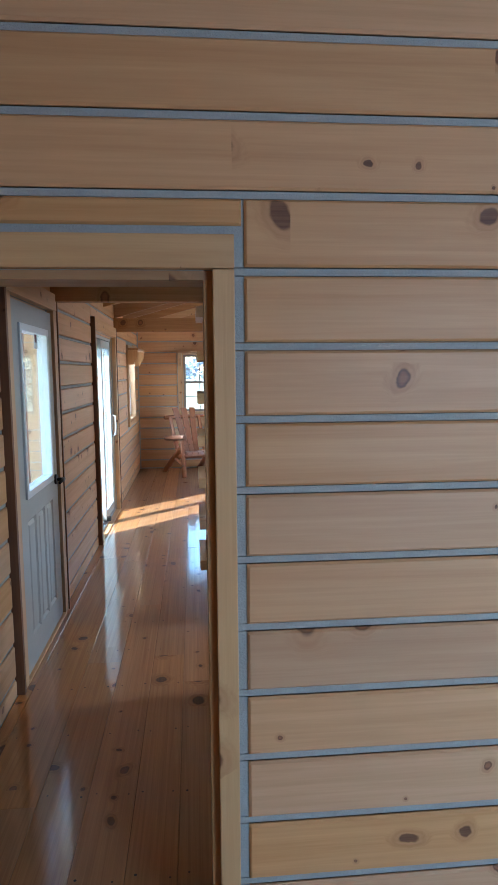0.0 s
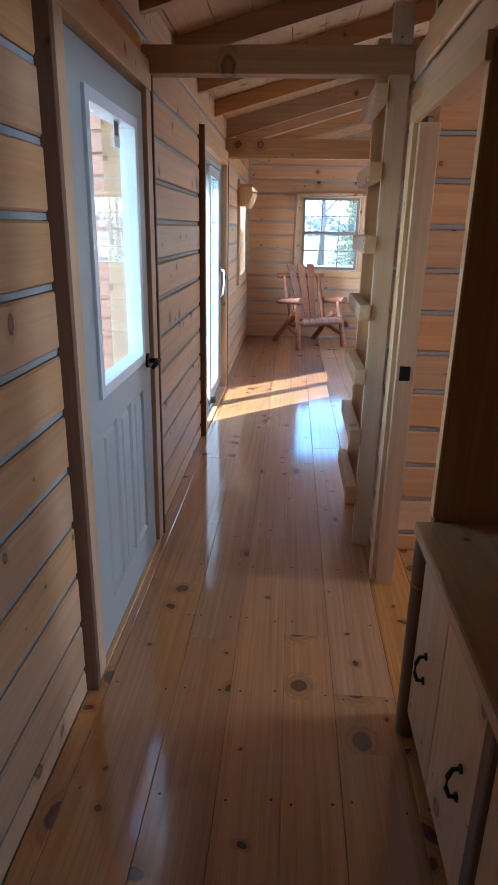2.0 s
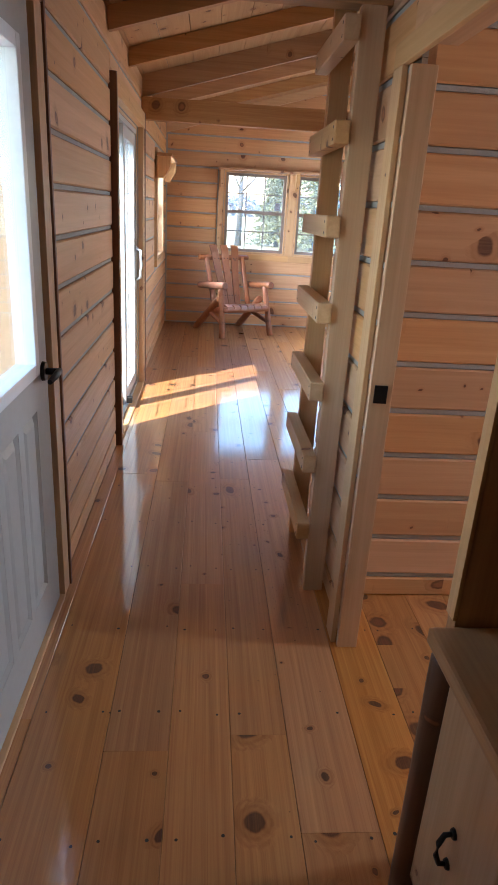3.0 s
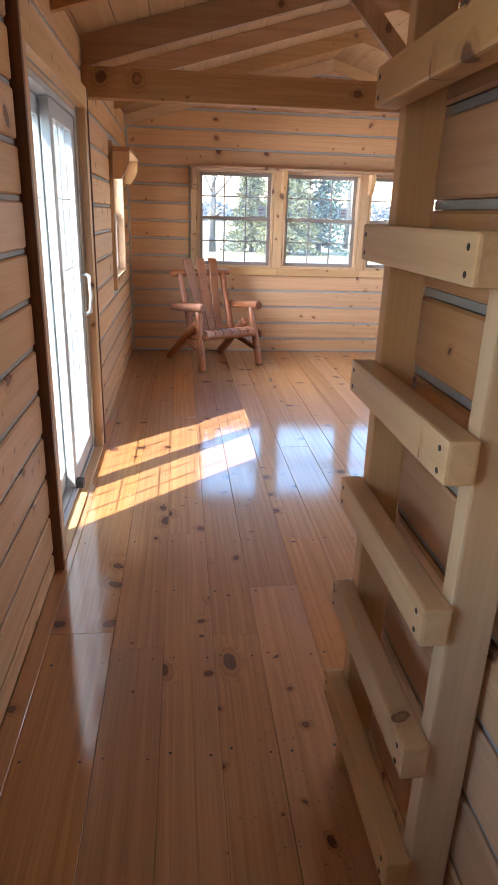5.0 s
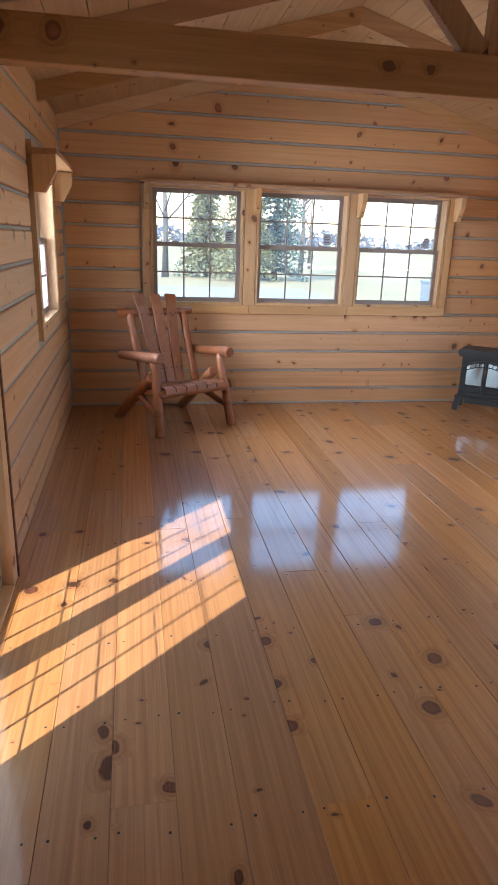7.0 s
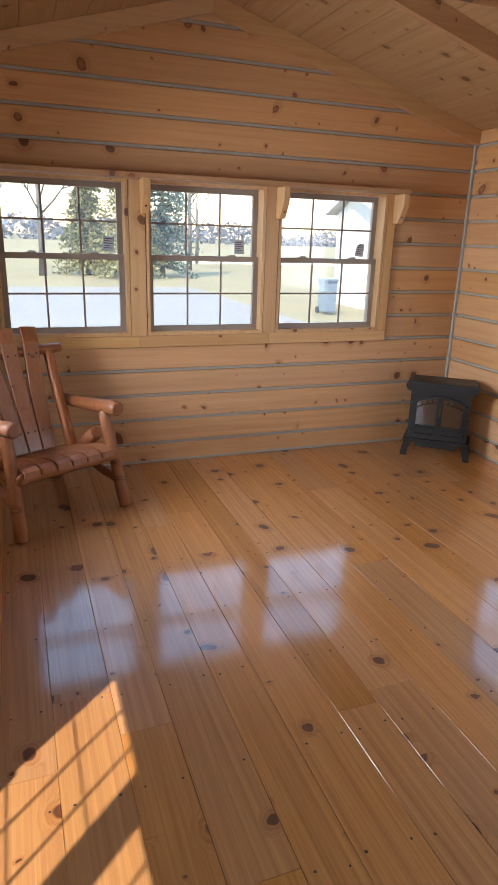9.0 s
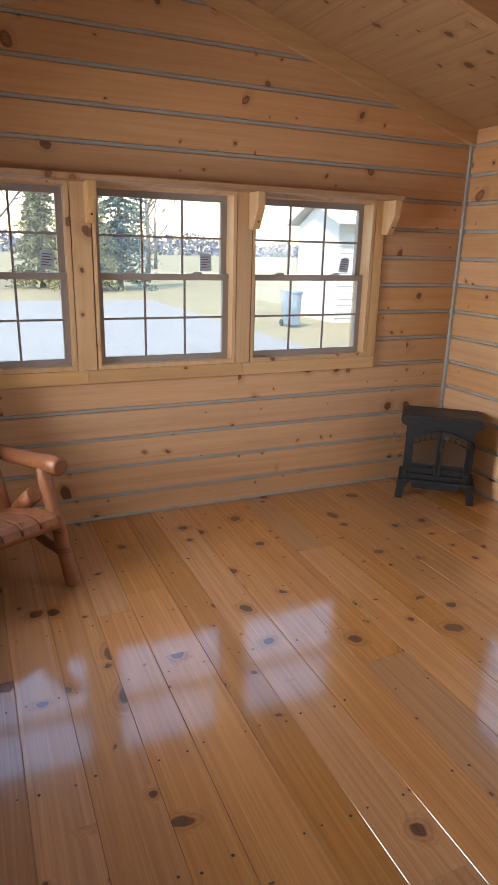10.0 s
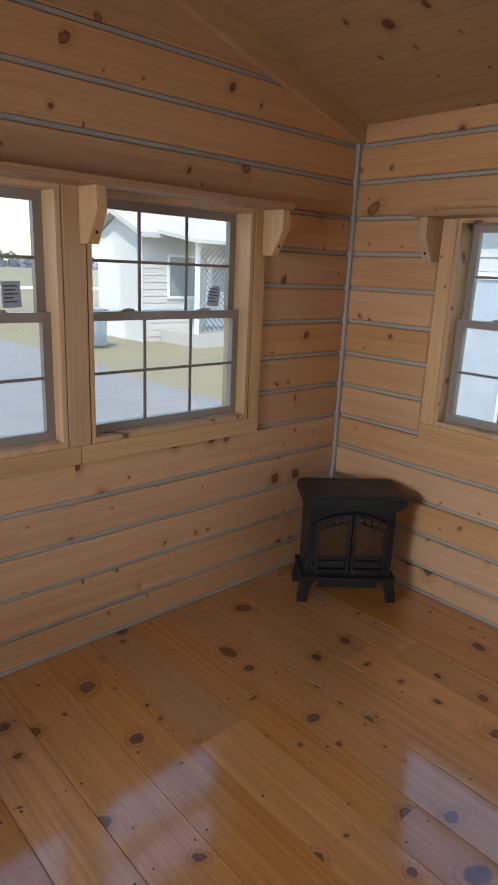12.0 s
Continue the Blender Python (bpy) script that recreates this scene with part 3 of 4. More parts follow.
def valance(label, length, xs, m):
    """A narrow shelf on brackets over a window; local x along the wall, y outwards, z at the shelf's underside."""
    v = thing("window_shelf", label, "shelf")
    bm = bmesh.new()
    box(bm, -length / 2, length / 2, -0.14, 0, 0, 0.028, bevel=0.004)
    # darker beam pine puts the shade of the front edge into the board's colour
    part("board", bm, BEAM["x"], v)
    for x in xs:
        bracket(v, x)
    v.matrix_world = m
    return v


valance("long pine shelf on four brackets over the windows", 2.82, (-1.36, -0.445, 0.47, 1.375), rz(1.09, YB - 0.026, 1.858, 0))
valance("short pine shelf on two brackets over the window", 1.10, (-0.50, 0.50), rz(XL + 0.025, sum(LEFT_WIN) / 2, 1.858, 90))
valance("short pine shelf on two brackets over the window", 1.10, (-0.50, 0.50), rz(XR - 0.025, sum(RIGHT_WIN) / 2, 1.858, -90))
for (a, c), m in ((LEFT_WIN, rz(XL, sum(LEFT_WIN) / 2, 0, 90)), (RIGHT_WIN, rz(XR, sum(RIGHT_WIN) / 2, 0, -90)), ((7.0, 8.6), rz(XR, 7.8, 0, -90))):
    w = (c - a) / 2
    casing("trim", -w, w, WIN_Z[0], WIN_Z[1], m, wide=0.075, proud=0.024)
casing("trim", -0.65, 0.65, 0.8, 1.95, rz(2.1, YF, 0, 180), wide=0.075)

# thick casing round the entry and the sliding door (local x runs along -y there)
def door_casing(y0, y1, top):
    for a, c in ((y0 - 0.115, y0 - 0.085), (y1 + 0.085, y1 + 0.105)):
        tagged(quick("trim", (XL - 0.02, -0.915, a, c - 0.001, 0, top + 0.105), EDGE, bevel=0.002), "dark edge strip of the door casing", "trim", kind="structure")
    for a, c in ((y0 - 0.085, y0), (y1, y1 + 0.085)):
        tagged(quick("trim", (XL - 0.02, -0.922, a + 0.001, c - 0.001, 0, top), TRIM["z"], bevel=0.003), "pale pine door casing", "trim", kind="structure")
    tagged(quick("trim", (XL - 0.02, -0.919, y0 - 0.084, y1 + 0.084, top + 0.001, top + 0.105), TRIM["y"], bevel=0.003), "pale pine head casing over the door", "trim", kind="structure")


door_casing(*DOOR_Y, DOOR_TOP)
door_casing(*SLIDE_Y, SLIDE_TOP)
# jamb linings in the openings
for (y0, y1), top in ((DOOR_Y, DOOR_TOP), (SLIDE_Y, SLIDE_TOP)):
    for a, c in ((y0 - 0.001, y0 + 0.02), (y1 - 0.02, y1 + 0.001)):
        tagged(quick("trim", (XL - 0.15, XL - 0.021, a, c, 0, top), TRIM["z"]), "pine door jamb", "trim", kind="structure")
    tagged(quick("trim", (XL - 0.15, XL - 0.021, y0 + 0.02, y1 - 0.02, top - 0.02, top + 0.001), TRIM["y"]), "pine door jamb head", "trim", kind="structure")
    tagged(quick("threshold", (XL - 0.16, XL + 0.03, y0, y1, -0.02, 0.012), TRIM["y"], bevel=0.003), "worn pine threshold", "threshold", kind="structure")

# ---- entry door: half glass over three tall panels ----
door = thing("door_1", "closed grey entry door, glass above raised panels", "door", kind="structure")
dx = -0.937
d0, d1, dt = DOOR_Y[0] + 0.022, DOOR_Y[1] - 0.022, DOOR_TOP - 0.022
g0, g1, gz0, gz1 = d0 + 0.150, d1 - 0.150, 0.935, 1.80
bm = bmesh.new()
slab(bm, "x", dx - 0.04, dx, d0, d1, 0.015, dt, [(g0, g1, gz0, gz1), (g0, g0 + 0.17, 0.17, 0.80), (g0 + 0.22, g0 + 0.37, 0.17, 0.80), (g0 + 0.42, g1, 0.17, 0.80)])
part("leaf", bm, DOOR_PAINT, door)
for a, c in ((g0, g0 + 0.17), (g0 + 0.22, g0 + 0.37), (g0 + 0.42, g1)):
    bm = bmesh.new()
    vo = [bm.verts.new((dx - 0.001, y, z)) for y, z in ((a, 0.17), (c, 0.17), (c, 0.80), (a, 0.80))]
    vm = [bm.verts.new((dx - 0.012, y, z)) for y, z in ((a + 0.015, 0.185), (c - 0.015, 0.185), (c - 0.015, 0.785), (a + 0.015, 0.785))]
    vi = [bm.verts.new((dx - 0.002, y, z)) for y, z in ((a + 0.035, 0.205), (c - 0.035, 0.205), (c - 0.035, 0.765), (a + 0.035, 0.765))]
    for r0, r1 in ((vo, vm), (vm, vi)):
        for k in range(4):
            bm.faces.new((r0[k], r0[(k + 1) % 4], r1[(k + 1) % 4], r1[k]))
    bm.faces.new(vi)
    part("raised_panel", bm, DOOR_PAINT, door)
bm = bmesh.new()
for a, c, e, f in ((g0 - 0.02, g0 + 0.018, gz0 - 0.02, gz1 + 0.02), (g1 - 0.018, g1 + 0.02, gz0 - 0.02, gz1 + 0.02), (g0 + 0.018, g1 - 0.018, gz0 - 0.02, gz0 + 0.018), (g0 + 0.018, g1 - 0.018, gz1 - 0.018, gz1 + 0.02)):
    box(bm, dx - 0.05, dx + 0.012, a, c, e, f, bevel=0.003)
part("glazing_frame", bm, WHITE_VINYL, door, "white moulded glazing frame")
bm = bmesh.new()
box(bm, dx - 0.024, dx - 0.018, g0, g1, gz0, gz1)
part("pane", bm, DOOR_GLASS, door).visible_shadow = False
bm = bmesh.new()
ky, kz = d1 - 0.055, 0.905
tube(bm, [(dx - 0.002, ky, kz), (dx + 0.012, ky, kz)], [0.032, 0.03], 16)
tube(bm, [(dx + 0.01, ky, kz), (dx + 0.05, ky, kz)], [0.011, 0.011], 10)
tube(bm, [(dx + 0.05, ky + 0.012, kz), (dx + 0.055, ky - 0.05, kz + 0.002), (dx + 0.05, ky - 0.115, kz - 0.004)], [0.011, 0.011, 0.008], 10)
part("lever_handle", bm, BLACK_IRON, door, "black lever handle on a round rose")

# ---- sliding glass door ----
slider = thing("door_2", "white sliding glass door with narrow grilles", "door", kind="structure")
s0, s1, st = SLIDE_Y[0] + 0.022, SLIDE_Y[1] - 0.022, SLIDE_TOP - 0.022
bm = bmesh.new()
box(bm, XL - 0.14, XL - 0.022, s0, s0 + 0.03, 0.03, st)
box(bm, XL - 0.14, XL - 0.022, s1 - 0.03, s1, 0.03, st)
box(bm, XL - 0.14, XL - 0.022, s0, s1, 0.012, 0.03)
box(bm, XL - 0.14, XL - 0.022, s0, s1, st - 0.03, st - 0.001)
part("frame", bm, SLIDER_VINYL, slider)
for k, xx in enumerate((XL - 0.05, XL - 0.10)):
    quick("track", (xx - 0.006, xx + 0.006, s0 + 0.03, s1 - 0.03, 0.03, 0.042), STEEL, slider)
mid = (s0 + s1) / 2


def slide_panel(name, y0, y1, x):
    bm = bmesh.new()
    z0, z1 = 0.045, st - 0.035
    f = 0.075
    for a, c, e, g in ((y0, y0 + f, z0, z1), (y1 - f, y1, z0, z1), (y0 + f, y1 - f, z0, z0 + 0.09), (y0 + f, y1 - f, z1 - f, z1)):
        box(bm, x - 0.02, x + 0.02, a, c, e, g, bevel=0.003)
    p = part(name, bm, SLIDER_VINYL, slider)
    bm = bmesh.new()
    box(bm, x - 0.003, x + 0.003, y0 + f - 0.005, y1 - f + 0.005, z0 + 0.085, z1 - f + 0.005)
    part("pane", bm, DOOR_GLASS, p).visible_shadow = False
    for k in range(1, 5):
        z = z0 + 0.09 + (z1 - f - z0 - 0.09) * k / 5
        quick("muntin", (x + 0.004, x + 0.010, y0 + f, y1 - f, z - 0.0016, z + 0.0016), SLIDER_VINYL, p)
    for k in (1, 2):
        y = y0 + f + (y1 - y0 - 2 * f) * k / 3
        quick("muntin", (x + 0.0045, x + 0.0095, y - 0.0045, y + 0.0045, z0 + 0.09, z1 - f), SLIDER_VINYL, p)
    return p


slide_panel("fixed_panel", s0 + 0.03, mid + 0.04, XL - 0.10)
slide_panel("sliding_panel", mid - 0.04, s1 - 0.03, XL - 0.05)
quick("foot_lock", (XL - 0.028, XL + 0.012, mid - 0.05, mid + 0.01, 0.045, 0.085), BLACK_IRON, slider, "small black foot lock", bevel=0.004)
bm = bmesh.new()
hy = s1 - 0.07
tube(bm, [(XL - 0.03, hy, 0.86), (XL + 0.012, hy, 0.88), (XL + 0.02, hy, 0.98), (XL + 0.012, hy, 1.08), (XL - 0.03, hy, 1.10)], [0.012] * 5, 8)
part("pull_handle", bm, SLIDER_VINYL, slider, "white pull handle")

# ---- doorway casing of the bedroom partition ----
tagged(quick("trim", (-0.02, 0.030, PY - 0.03, PY - 0.002, 0, 1.795), TRIM["z"], bevel=0.003), "pine casing of the bedroom doorway", "trim", kind="structure")
tagged(quick("trim", (-0.80, -0.72, PY - 0.03, PY - 0.002, 0, 1.795), TRIM["z"], bevel=0.003), "pine casing of the bedroom doorway", "trim", kind="structure")
tagged(quick("trim", (-0.80, 0.030, PY - 0.032, PY - 0.002, 1.797, 1.872), TRIM["x"], bevel=0.003), "pine head casing of the bedroom doorway", "trim", kind="structure")
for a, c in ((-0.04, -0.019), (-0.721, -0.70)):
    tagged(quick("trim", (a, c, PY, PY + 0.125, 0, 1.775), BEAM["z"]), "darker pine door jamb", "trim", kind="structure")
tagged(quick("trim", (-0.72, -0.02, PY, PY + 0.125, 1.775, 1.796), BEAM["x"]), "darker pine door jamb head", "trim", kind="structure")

# ---- hall partition: alcove, bathroom doorway, ladder wall ----
HX = 0.10
log_wall("wall_hall", "pine log partition beside the ladder", "x", HX, -1, 4.26, 5.12, 2.10, 0.09, [], thick=0.035)
bm = bmesh.new()
box(bm, HX + 0.002, HX + 0.10, PY + 0.13, 4.26, 1.85, 2.10)
head = tagged(part("wall_header", bm, PINE["y"]), "pine log header over the alcove", "wall", kind="structure")
for a, c, z0, z1 in ((PY + 0.13, 4.26, 1.862, 1.955), (PY + 0.13, 4.26, 1.977, 2.10)):
    part("log", log_face("x", HX - 0.02, -1, a, c, z0, z1), PINE["y"], head)
log_wall("wall_bath", "pine log wall inside the bathroom", "y", 4.56, -1, 0.148, XR, 2.10, 0.09, [], thick=0.1)
bm = bmesh.new()
box(bm, 0.148, XR, 5.02, 5.12, 0, 2.10)
tagged(part("wall_closet", bm, PINE["x"]), "plain pine closet wall", "wall", kind="structure")
# loft floor over the bathroom
tagged(quick("loft_floor", (HX + 0.1, XR, PY + 0.11, 5.12, 2.10, 2.14), CEIL), "pine board loft floor", "floor", kind="structure")
# bathroom door trim
for a, c, z1 in ((4.262, 4.35, 1.80),):
    tagged(quick("trim", (0.062, 0.079, a, c, 0, z1), TRIM["z"], bevel=0.003), "pine casing of the bathroom doorway", "trim", kind="structure")
tagged(quick("trim", (0.062, 0.079, 3.42, 4.35, 1.80, 1.86), TRIM["y"], bevel=0.003), "pine head casing of the bathroom doorway", "trim", kind="structure")
tagged(quick("trim", (0.08, 0.150, 4.235, 4.259, 0, 1.80), TRIM["z"], bevel=0.003), "pine jamb of the bathroom doorway", "trim", kind="structure")
plate = thing("strike_plate", "black strike plate on the doorway jamb", "strike plate", (0.112, 4.232, 0.93))
bm = bmesh.new()
box(bm, -0.02, 0.02, -0.003, 0.0025, -0.028, 0.028, bevel=0.001)
part("plate", bm, BLACK_IRON, plate)
# divider between alcove and doorway
bm = bmesh.new()
box(bm, 0.085, XR, 3.44, 3.475, 0, 1.849)
box(bm, 0.205, XR, 3.44, 3.475, 1.849, 2.099)
# divider and alcove back take the darker beam pine: the recess shade in colour
tagged(part("wall_divider", bm, BEAM["z"]), "pine board divider beside the cabinet, toned down for shade", "wall", kind="structure")
tagged(quick("wall_alcove", (0.70, 0.72, PY + 0.11, 3.44, 0, 2.10), BEAM["z"]), "back of the alcove, toned down for shade", "wall", kind="structure")
tagged(quick("trim", (0.079, 0.087, 3.44, 3.475, 0.70, 1.85), TRIM["z"]), "pale edge strip of the divider", "trim", kind="structure")

# ---- ladder ----
ladder = thing("loft_ladder", "fixed pine loft ladder with square treads", "ladder")
for y0, nm in ((4.585, "rail"), (5.06, "rail")):
    quick(nm, (0.008, 0.0857, y0, y0 + 0.042, 0, 2.25), TRIM["z"], ladder, bevel=0.005)
for k in range(7):
    z = 0.31 + 0.279 * k
    bm = bmesh.new()
    box(bm, -0.042, 0.007, 4.572, 5.105, z - 0.07, z, bevel=0.006)
    t = part("tread", bm, TRIM["y"], ladder)
    for yy in (4.60, 5.08):
        for zz in (z - 0.02, z - 0.055):
            bm = bmesh.new()
            tube(bm, [(-0.0415, yy, zz), (-0.0427, yy, zz)], [0.005, 0.005], 8)
            part("screw", bm, BLACK_IRON, t)

# loft rail over the header
rail = thing("loft_railing", "pine loft railing with upright balusters", "railing")
for k in range(7):
    y = 2.5 + 0.28 * k
    zt = ceiling_z(0.12) - 0.02
    quick("baluster", (0.09, 0.13, y, y + 0.04, 2.10, zt), BEAM["z"], rail)

# ---- log armchair ----
def log_pole(name, pts, radii, parent, sides=12, wobble=0.003, label="", material=None):
    """A peeled log: uneven along its length, rounded off at both ends."""
    rr = random.Random(name + str(pts))
    p = [Vector(q) for q in pts]
    n = 9
    path, rad = [], []
    for i in range(n + 1):
        f = i / n * (len(p) - 1)
        k = min(int(f), len(p) - 2)
        q = p[k].lerp(p[k + 1], f - k)
        path.append(q + Vector([rr.uniform(-wobble, wobble) for _ in range(3)]))
        rad.append((radii[k] + (radii[k + 1] - radii[k]) * (f - k)) * rr.uniform(0.975, 1.025))
    d0, d1 = (path[0] - path[1]).normalized(), (path[-1] - path[-2]).normalized()
    path = [path[0] + d0 * 0.008] + path + [path[-1] + d1 * 0.008]
    rad = [rad[0] * 0.75] + rad + [rad[-1] * 0.75]
    bm = bmesh.new()
    tube(bm, path, rad, sides)
    return part(name, bm, material or CEDAR, parent, label)


def bent_board(name, rows, thick, parent):
    """A board through rows of (centre, half width) with its face to local -y; bends as the rows do."""
    bm = bmesh.new()
    rings = []
    for i, (c, hw) in enumerate(rows):
        c = Vector(c)
        d = (Vector(rows[min(i + 1, len(rows) - 1)][0]) - Vector(rows[max(i - 1, 0)][0])).normalized()
        side = Vector((1, 0, 0))
        nrm = side.cross(d).normalized()
        side = d.cross(nrm).normalized()
        e = 0.005
        rings.append([bm.verts.new(c + side * sx * (hw - (e if abs(ny) == 1 else 0)) + nrm * (thick / 2) * (ny if abs(ny) == 1 else ny)) for sx, ny in ((-1, -1), (1, -1), (1, -0.5), (1, 0.5), (1, 1), (-1, 1), (-1, 0.5), (-1, -0.5))])
    for a, c in zip(rings, rings[1:]):
        for k in range(8):
            bm.faces.new((a[k], a[(k + 1) % 8], c[(k + 1) % 8], c[k]))
    bm.faces.new(rings[0][::-1])
    bm.faces.new(rings[-1])
    return part(name, bm, CEDAR, parent)


chair = thing("armchair", "varnished reddish log armchair with slatted seat and back", "chair")
for s in (-1, 1):
    log_pole("front_leg", [(s * 0.333, 0.0, 0.012), (s * 0.30, 0.13, 0.565)], [0.036, 0.033], chair)
    log_pole("arm", [(s * 0.315, 0.02, 0.60), (s * 0.33, 0.60, 0.545)], [0.041, 0.036], chair)
    log_pole("back_post", [(s * 0.235, 0.36, 0.27), (s * 0.25, 0.60, 0.85)], [0.034, 0.03], chair)
    log_pole("rear_leg", [(s * 0.285, 0.20, 0.42), (s * 0.31, 0.72, 0.012)], [0.042, 0.040], chair)
    log_pole("side_rail", [(s * 0.275, 0.035, 0.33), (s * 0.25, 0.50, 0.25)], [0.032, 0.03], chair)
    log_pole("stretcher", [(s * 0.315, 0.055, 0.17), (s * 0.29, 0.40, 0.25)], [0.026, 0.026], chair)
log_pole("front_rail", [(-0.31, 0.055, 0.32), (0.31, 0.055, 0.32)], [0.032, 0.032], chair)
log_pole("rear_rail", [(-0.28, 0.43, 0.25), (0.28, 0.43, 0.25)], [0.03, 0.03], chair)
log_pole("top_rail", [(-0.34, 0.615, 0.865), (0.33, 0.615, 0.865)], [0.034, 0.03], chair)
for k in range(6):
    x = -0.235 + k * 0.094
    rows = [((x, 0.012, 0.335), 0.043), ((x, 0.016, 0.362), 0.043), ((x, 0.045, 0.372), 0.043), ((x, 0.14, 0.365), 0.043), ((x, 0.27, 0.335), 0.043), ((x, 0.44, 0.298), 0.043)]
    bent_board("seat_slat", rows, 0.018, chair)
for k in (-1, 0, 1):
    rows = [((k * 0.088, 0.385, 0.33), 0.042), ((k * 0.092, 0.43, 0.45), 0.043), ((k * 0.105, 0.50, 0.62), 0.046), ((k * 0.125, 0.565, 0.80), 0.047), ((k * 0.14, 0.60, 0.92), 0.049), ((k * 0.148, 0.64, 1.0), 0.05)]
    slat = bent_board("back_slat", rows, 0.02, chair)
    for (sx, sy, sz) in ((k * 0.092 - 0.022, 0.412, 0.437), (k * 0.092 + 0.022, 0.412, 0.437), (k * 0.13 - 0.024, 0.568, 0.855), (k * 0.13 + 0.024, 0.568, 0.855)):
        bm = bmesh.new()
        tube(bm, [(sx, sy + 0.004, sz), (sx, sy - 0.0015, sz + 0.001)], [0.0055, 0.0055], 8)
        part("screw", bm, BLACK_IRON, slat)
chair.matrix_world = rz(0.075, 9.835, 0, 28.2)

# ---- black electric stove ----
stove = thing("stove", "black cast-iron style stove with two arched glass doors", "stove")


def ring_prism(bm, outer, inner, y0, y1):
    k = len(outer)
    vs = [[bm.verts.new((p[0], y, p[1])) for p in line] for y in (y0, y1) for line in (outer, inner)]
    fo, fi, bo, bi = vs
    for i in range(k):
        j = (i + 1) % k
        bm.faces.new((fo[i], fo[j], fi[j], fi[i]))
        bm.faces.new((bo[i], bi[i], bi[j], bo[j]))
        bm.faces.new((fo[i], bo[i], bo[j], fo[j]))
        bm.faces.new((fi[i], fi[j], bi[j], bi[i]))


bm = bmesh.new()
box(bm, -0.215, 0.215, 0.01, 0.235, 0.125, 0.535, bevel=0.004)
part("body", bm, BLACK_METAL, stove)
bm = bmesh.new()
prism(bm, [(-0.235, 0.505), (-0.255, 0.535), (-0.255, 0.555), (-0.235, 0.575), (0.235, 0.575), (0.255, 0.555), (0.255, 0.535), (0.235, 0.505)], "y", -0.03, 0.25)
bmesh.ops.bevel(bm, geom=list(bm.edges), offset=0.008, segments=2, affect="EDGES")
part("top", bm, BLACK_METAL, stove)
bm = bmesh.new()
box(bm, -0.24, 0.24, -0.018, 0.245, 0.118, 0.14, bevel=0.006)
part("base_ledge", bm, BLACK_METAL, stove)
bm = bmesh.new()
box(bm, -0.15, 0.15, 0.005, 0.02, 0.075, 0.118, bevel=0.004)
part("lower_grille", bm, BLACK_METAL, stove)
for s in (-1, 1):
    for y0 in (-0.012, 0.205):
        bm = bmesh.new()
        prism(bm, [(s * 0.232, 0.118), (s * 0.165, 0.118), (s * 0.185, 0.10), (s * 0.195, 0.06), (s * 0.205, 0.0), (s * 0.25, 0.0), (s * 0.246, 0.05)], "y", y0, y0 + 0.035)
        bmesh.ops.bevel(bm, geom=list(bm.edges), offset=0.003, segments=1, affect="EDGES")
        part("leg", bm, BLACK_METAL, stove)
STOVE_GLASS = mat("smoked_stove_glass", (0.22, 0.22, 0.215), 0.09, 0.95, vary=0.05)


def arch(x):
    return 0.478 - 1.55 * x * x


for s in (-1, 1):
    lo, hi = (0.004, 0.178)
    xs = [lo + (hi - lo) * k / 8 for k in range(9)]
    outer = [(s * x, arch(x)) for x in xs] + [(s * hi, 0.165), (s * lo, 0.165)]
    inner = [(s * (lo + 0.016 + (hi - lo - 0.032) * k / 8), arch(lo + 0.016 + (hi - lo - 0.032) * k / 8) - 0.016) for k in range(9)] + [(s * (hi - 0.016), 0.181), (s * (lo + 0.016), 0.181)]
    bm = bmesh.new()
    ring_prism(bm, outer, inner, -0.012, 0.012)
    d = part("door", bm, BLACK_METAL, stove)
    bm = bmesh.new()
    box(bm, min(s * 0.018, s * 0.164), max(s * 0.018, s * 0.164), -0.008, 0.010, 0.235, 0.252)
    box(bm, min(s * 0.028, s * 0.154), max(s * 0.028, s * 0.154), -0.006, 0.010, 0.192, 0.226, bevel=0.003)
    part("lower_panel", bm, BLACK_METAL, d)
    bm = bmesh.new()
    prism(bm, [(s * (lo + 0.014), 0.245)] + [(s * (lo + 0.014 + (hi - lo - 0.028) * k / 8), arch(lo + 0.014 + (hi - lo - 0.028) * k / 8) - 0.014) for k in range(9)] + [(s * (hi - 0.014), 0.245)], "y", -0.002, 0.009)
    part("pane", bm, STOVE_GLASS, d, "smoked reflecting glass pane")
    bm = bmesh.new()
    pts = [(s * x, -0.006, arch(x) - 0.052) for x in (0.02, 0.055, 0.09, 0.125, 0.16)]
    tube(bm, pts, [0.004] * 5, 6)
    part("arched_bar", bm, BLACK_METAL, d)
    for x in (0.056, 0.092, 0.128):
        bm = bmesh.new()
        tube(bm, [(s * x, -0.006, arch(x) - 0.052), (s * (x + 0.004), -0.006, arch(x) - 0.012)], [0.0035, 0.0035], 6)
        part("glazing_bar", bm, BLACK_METAL, d)
    for z in (0.41, 0.20):
        bm = bmesh.new()
        box(bm, min(s * 0.172, s * 0.205), max(s * 0.172, s * 0.205), -0.016, 0.010, z - 0.006, z + 0.006, bevel=0.002)
        tube(bm, [(s * 0.19, -0.014, z - 0.018), (s * 0.19, -0.014, z + 0.018)], [0.007, 0.007], 8)
        part("hinge", bm, BLACK_METAL, d)
bm = bmesh.new()
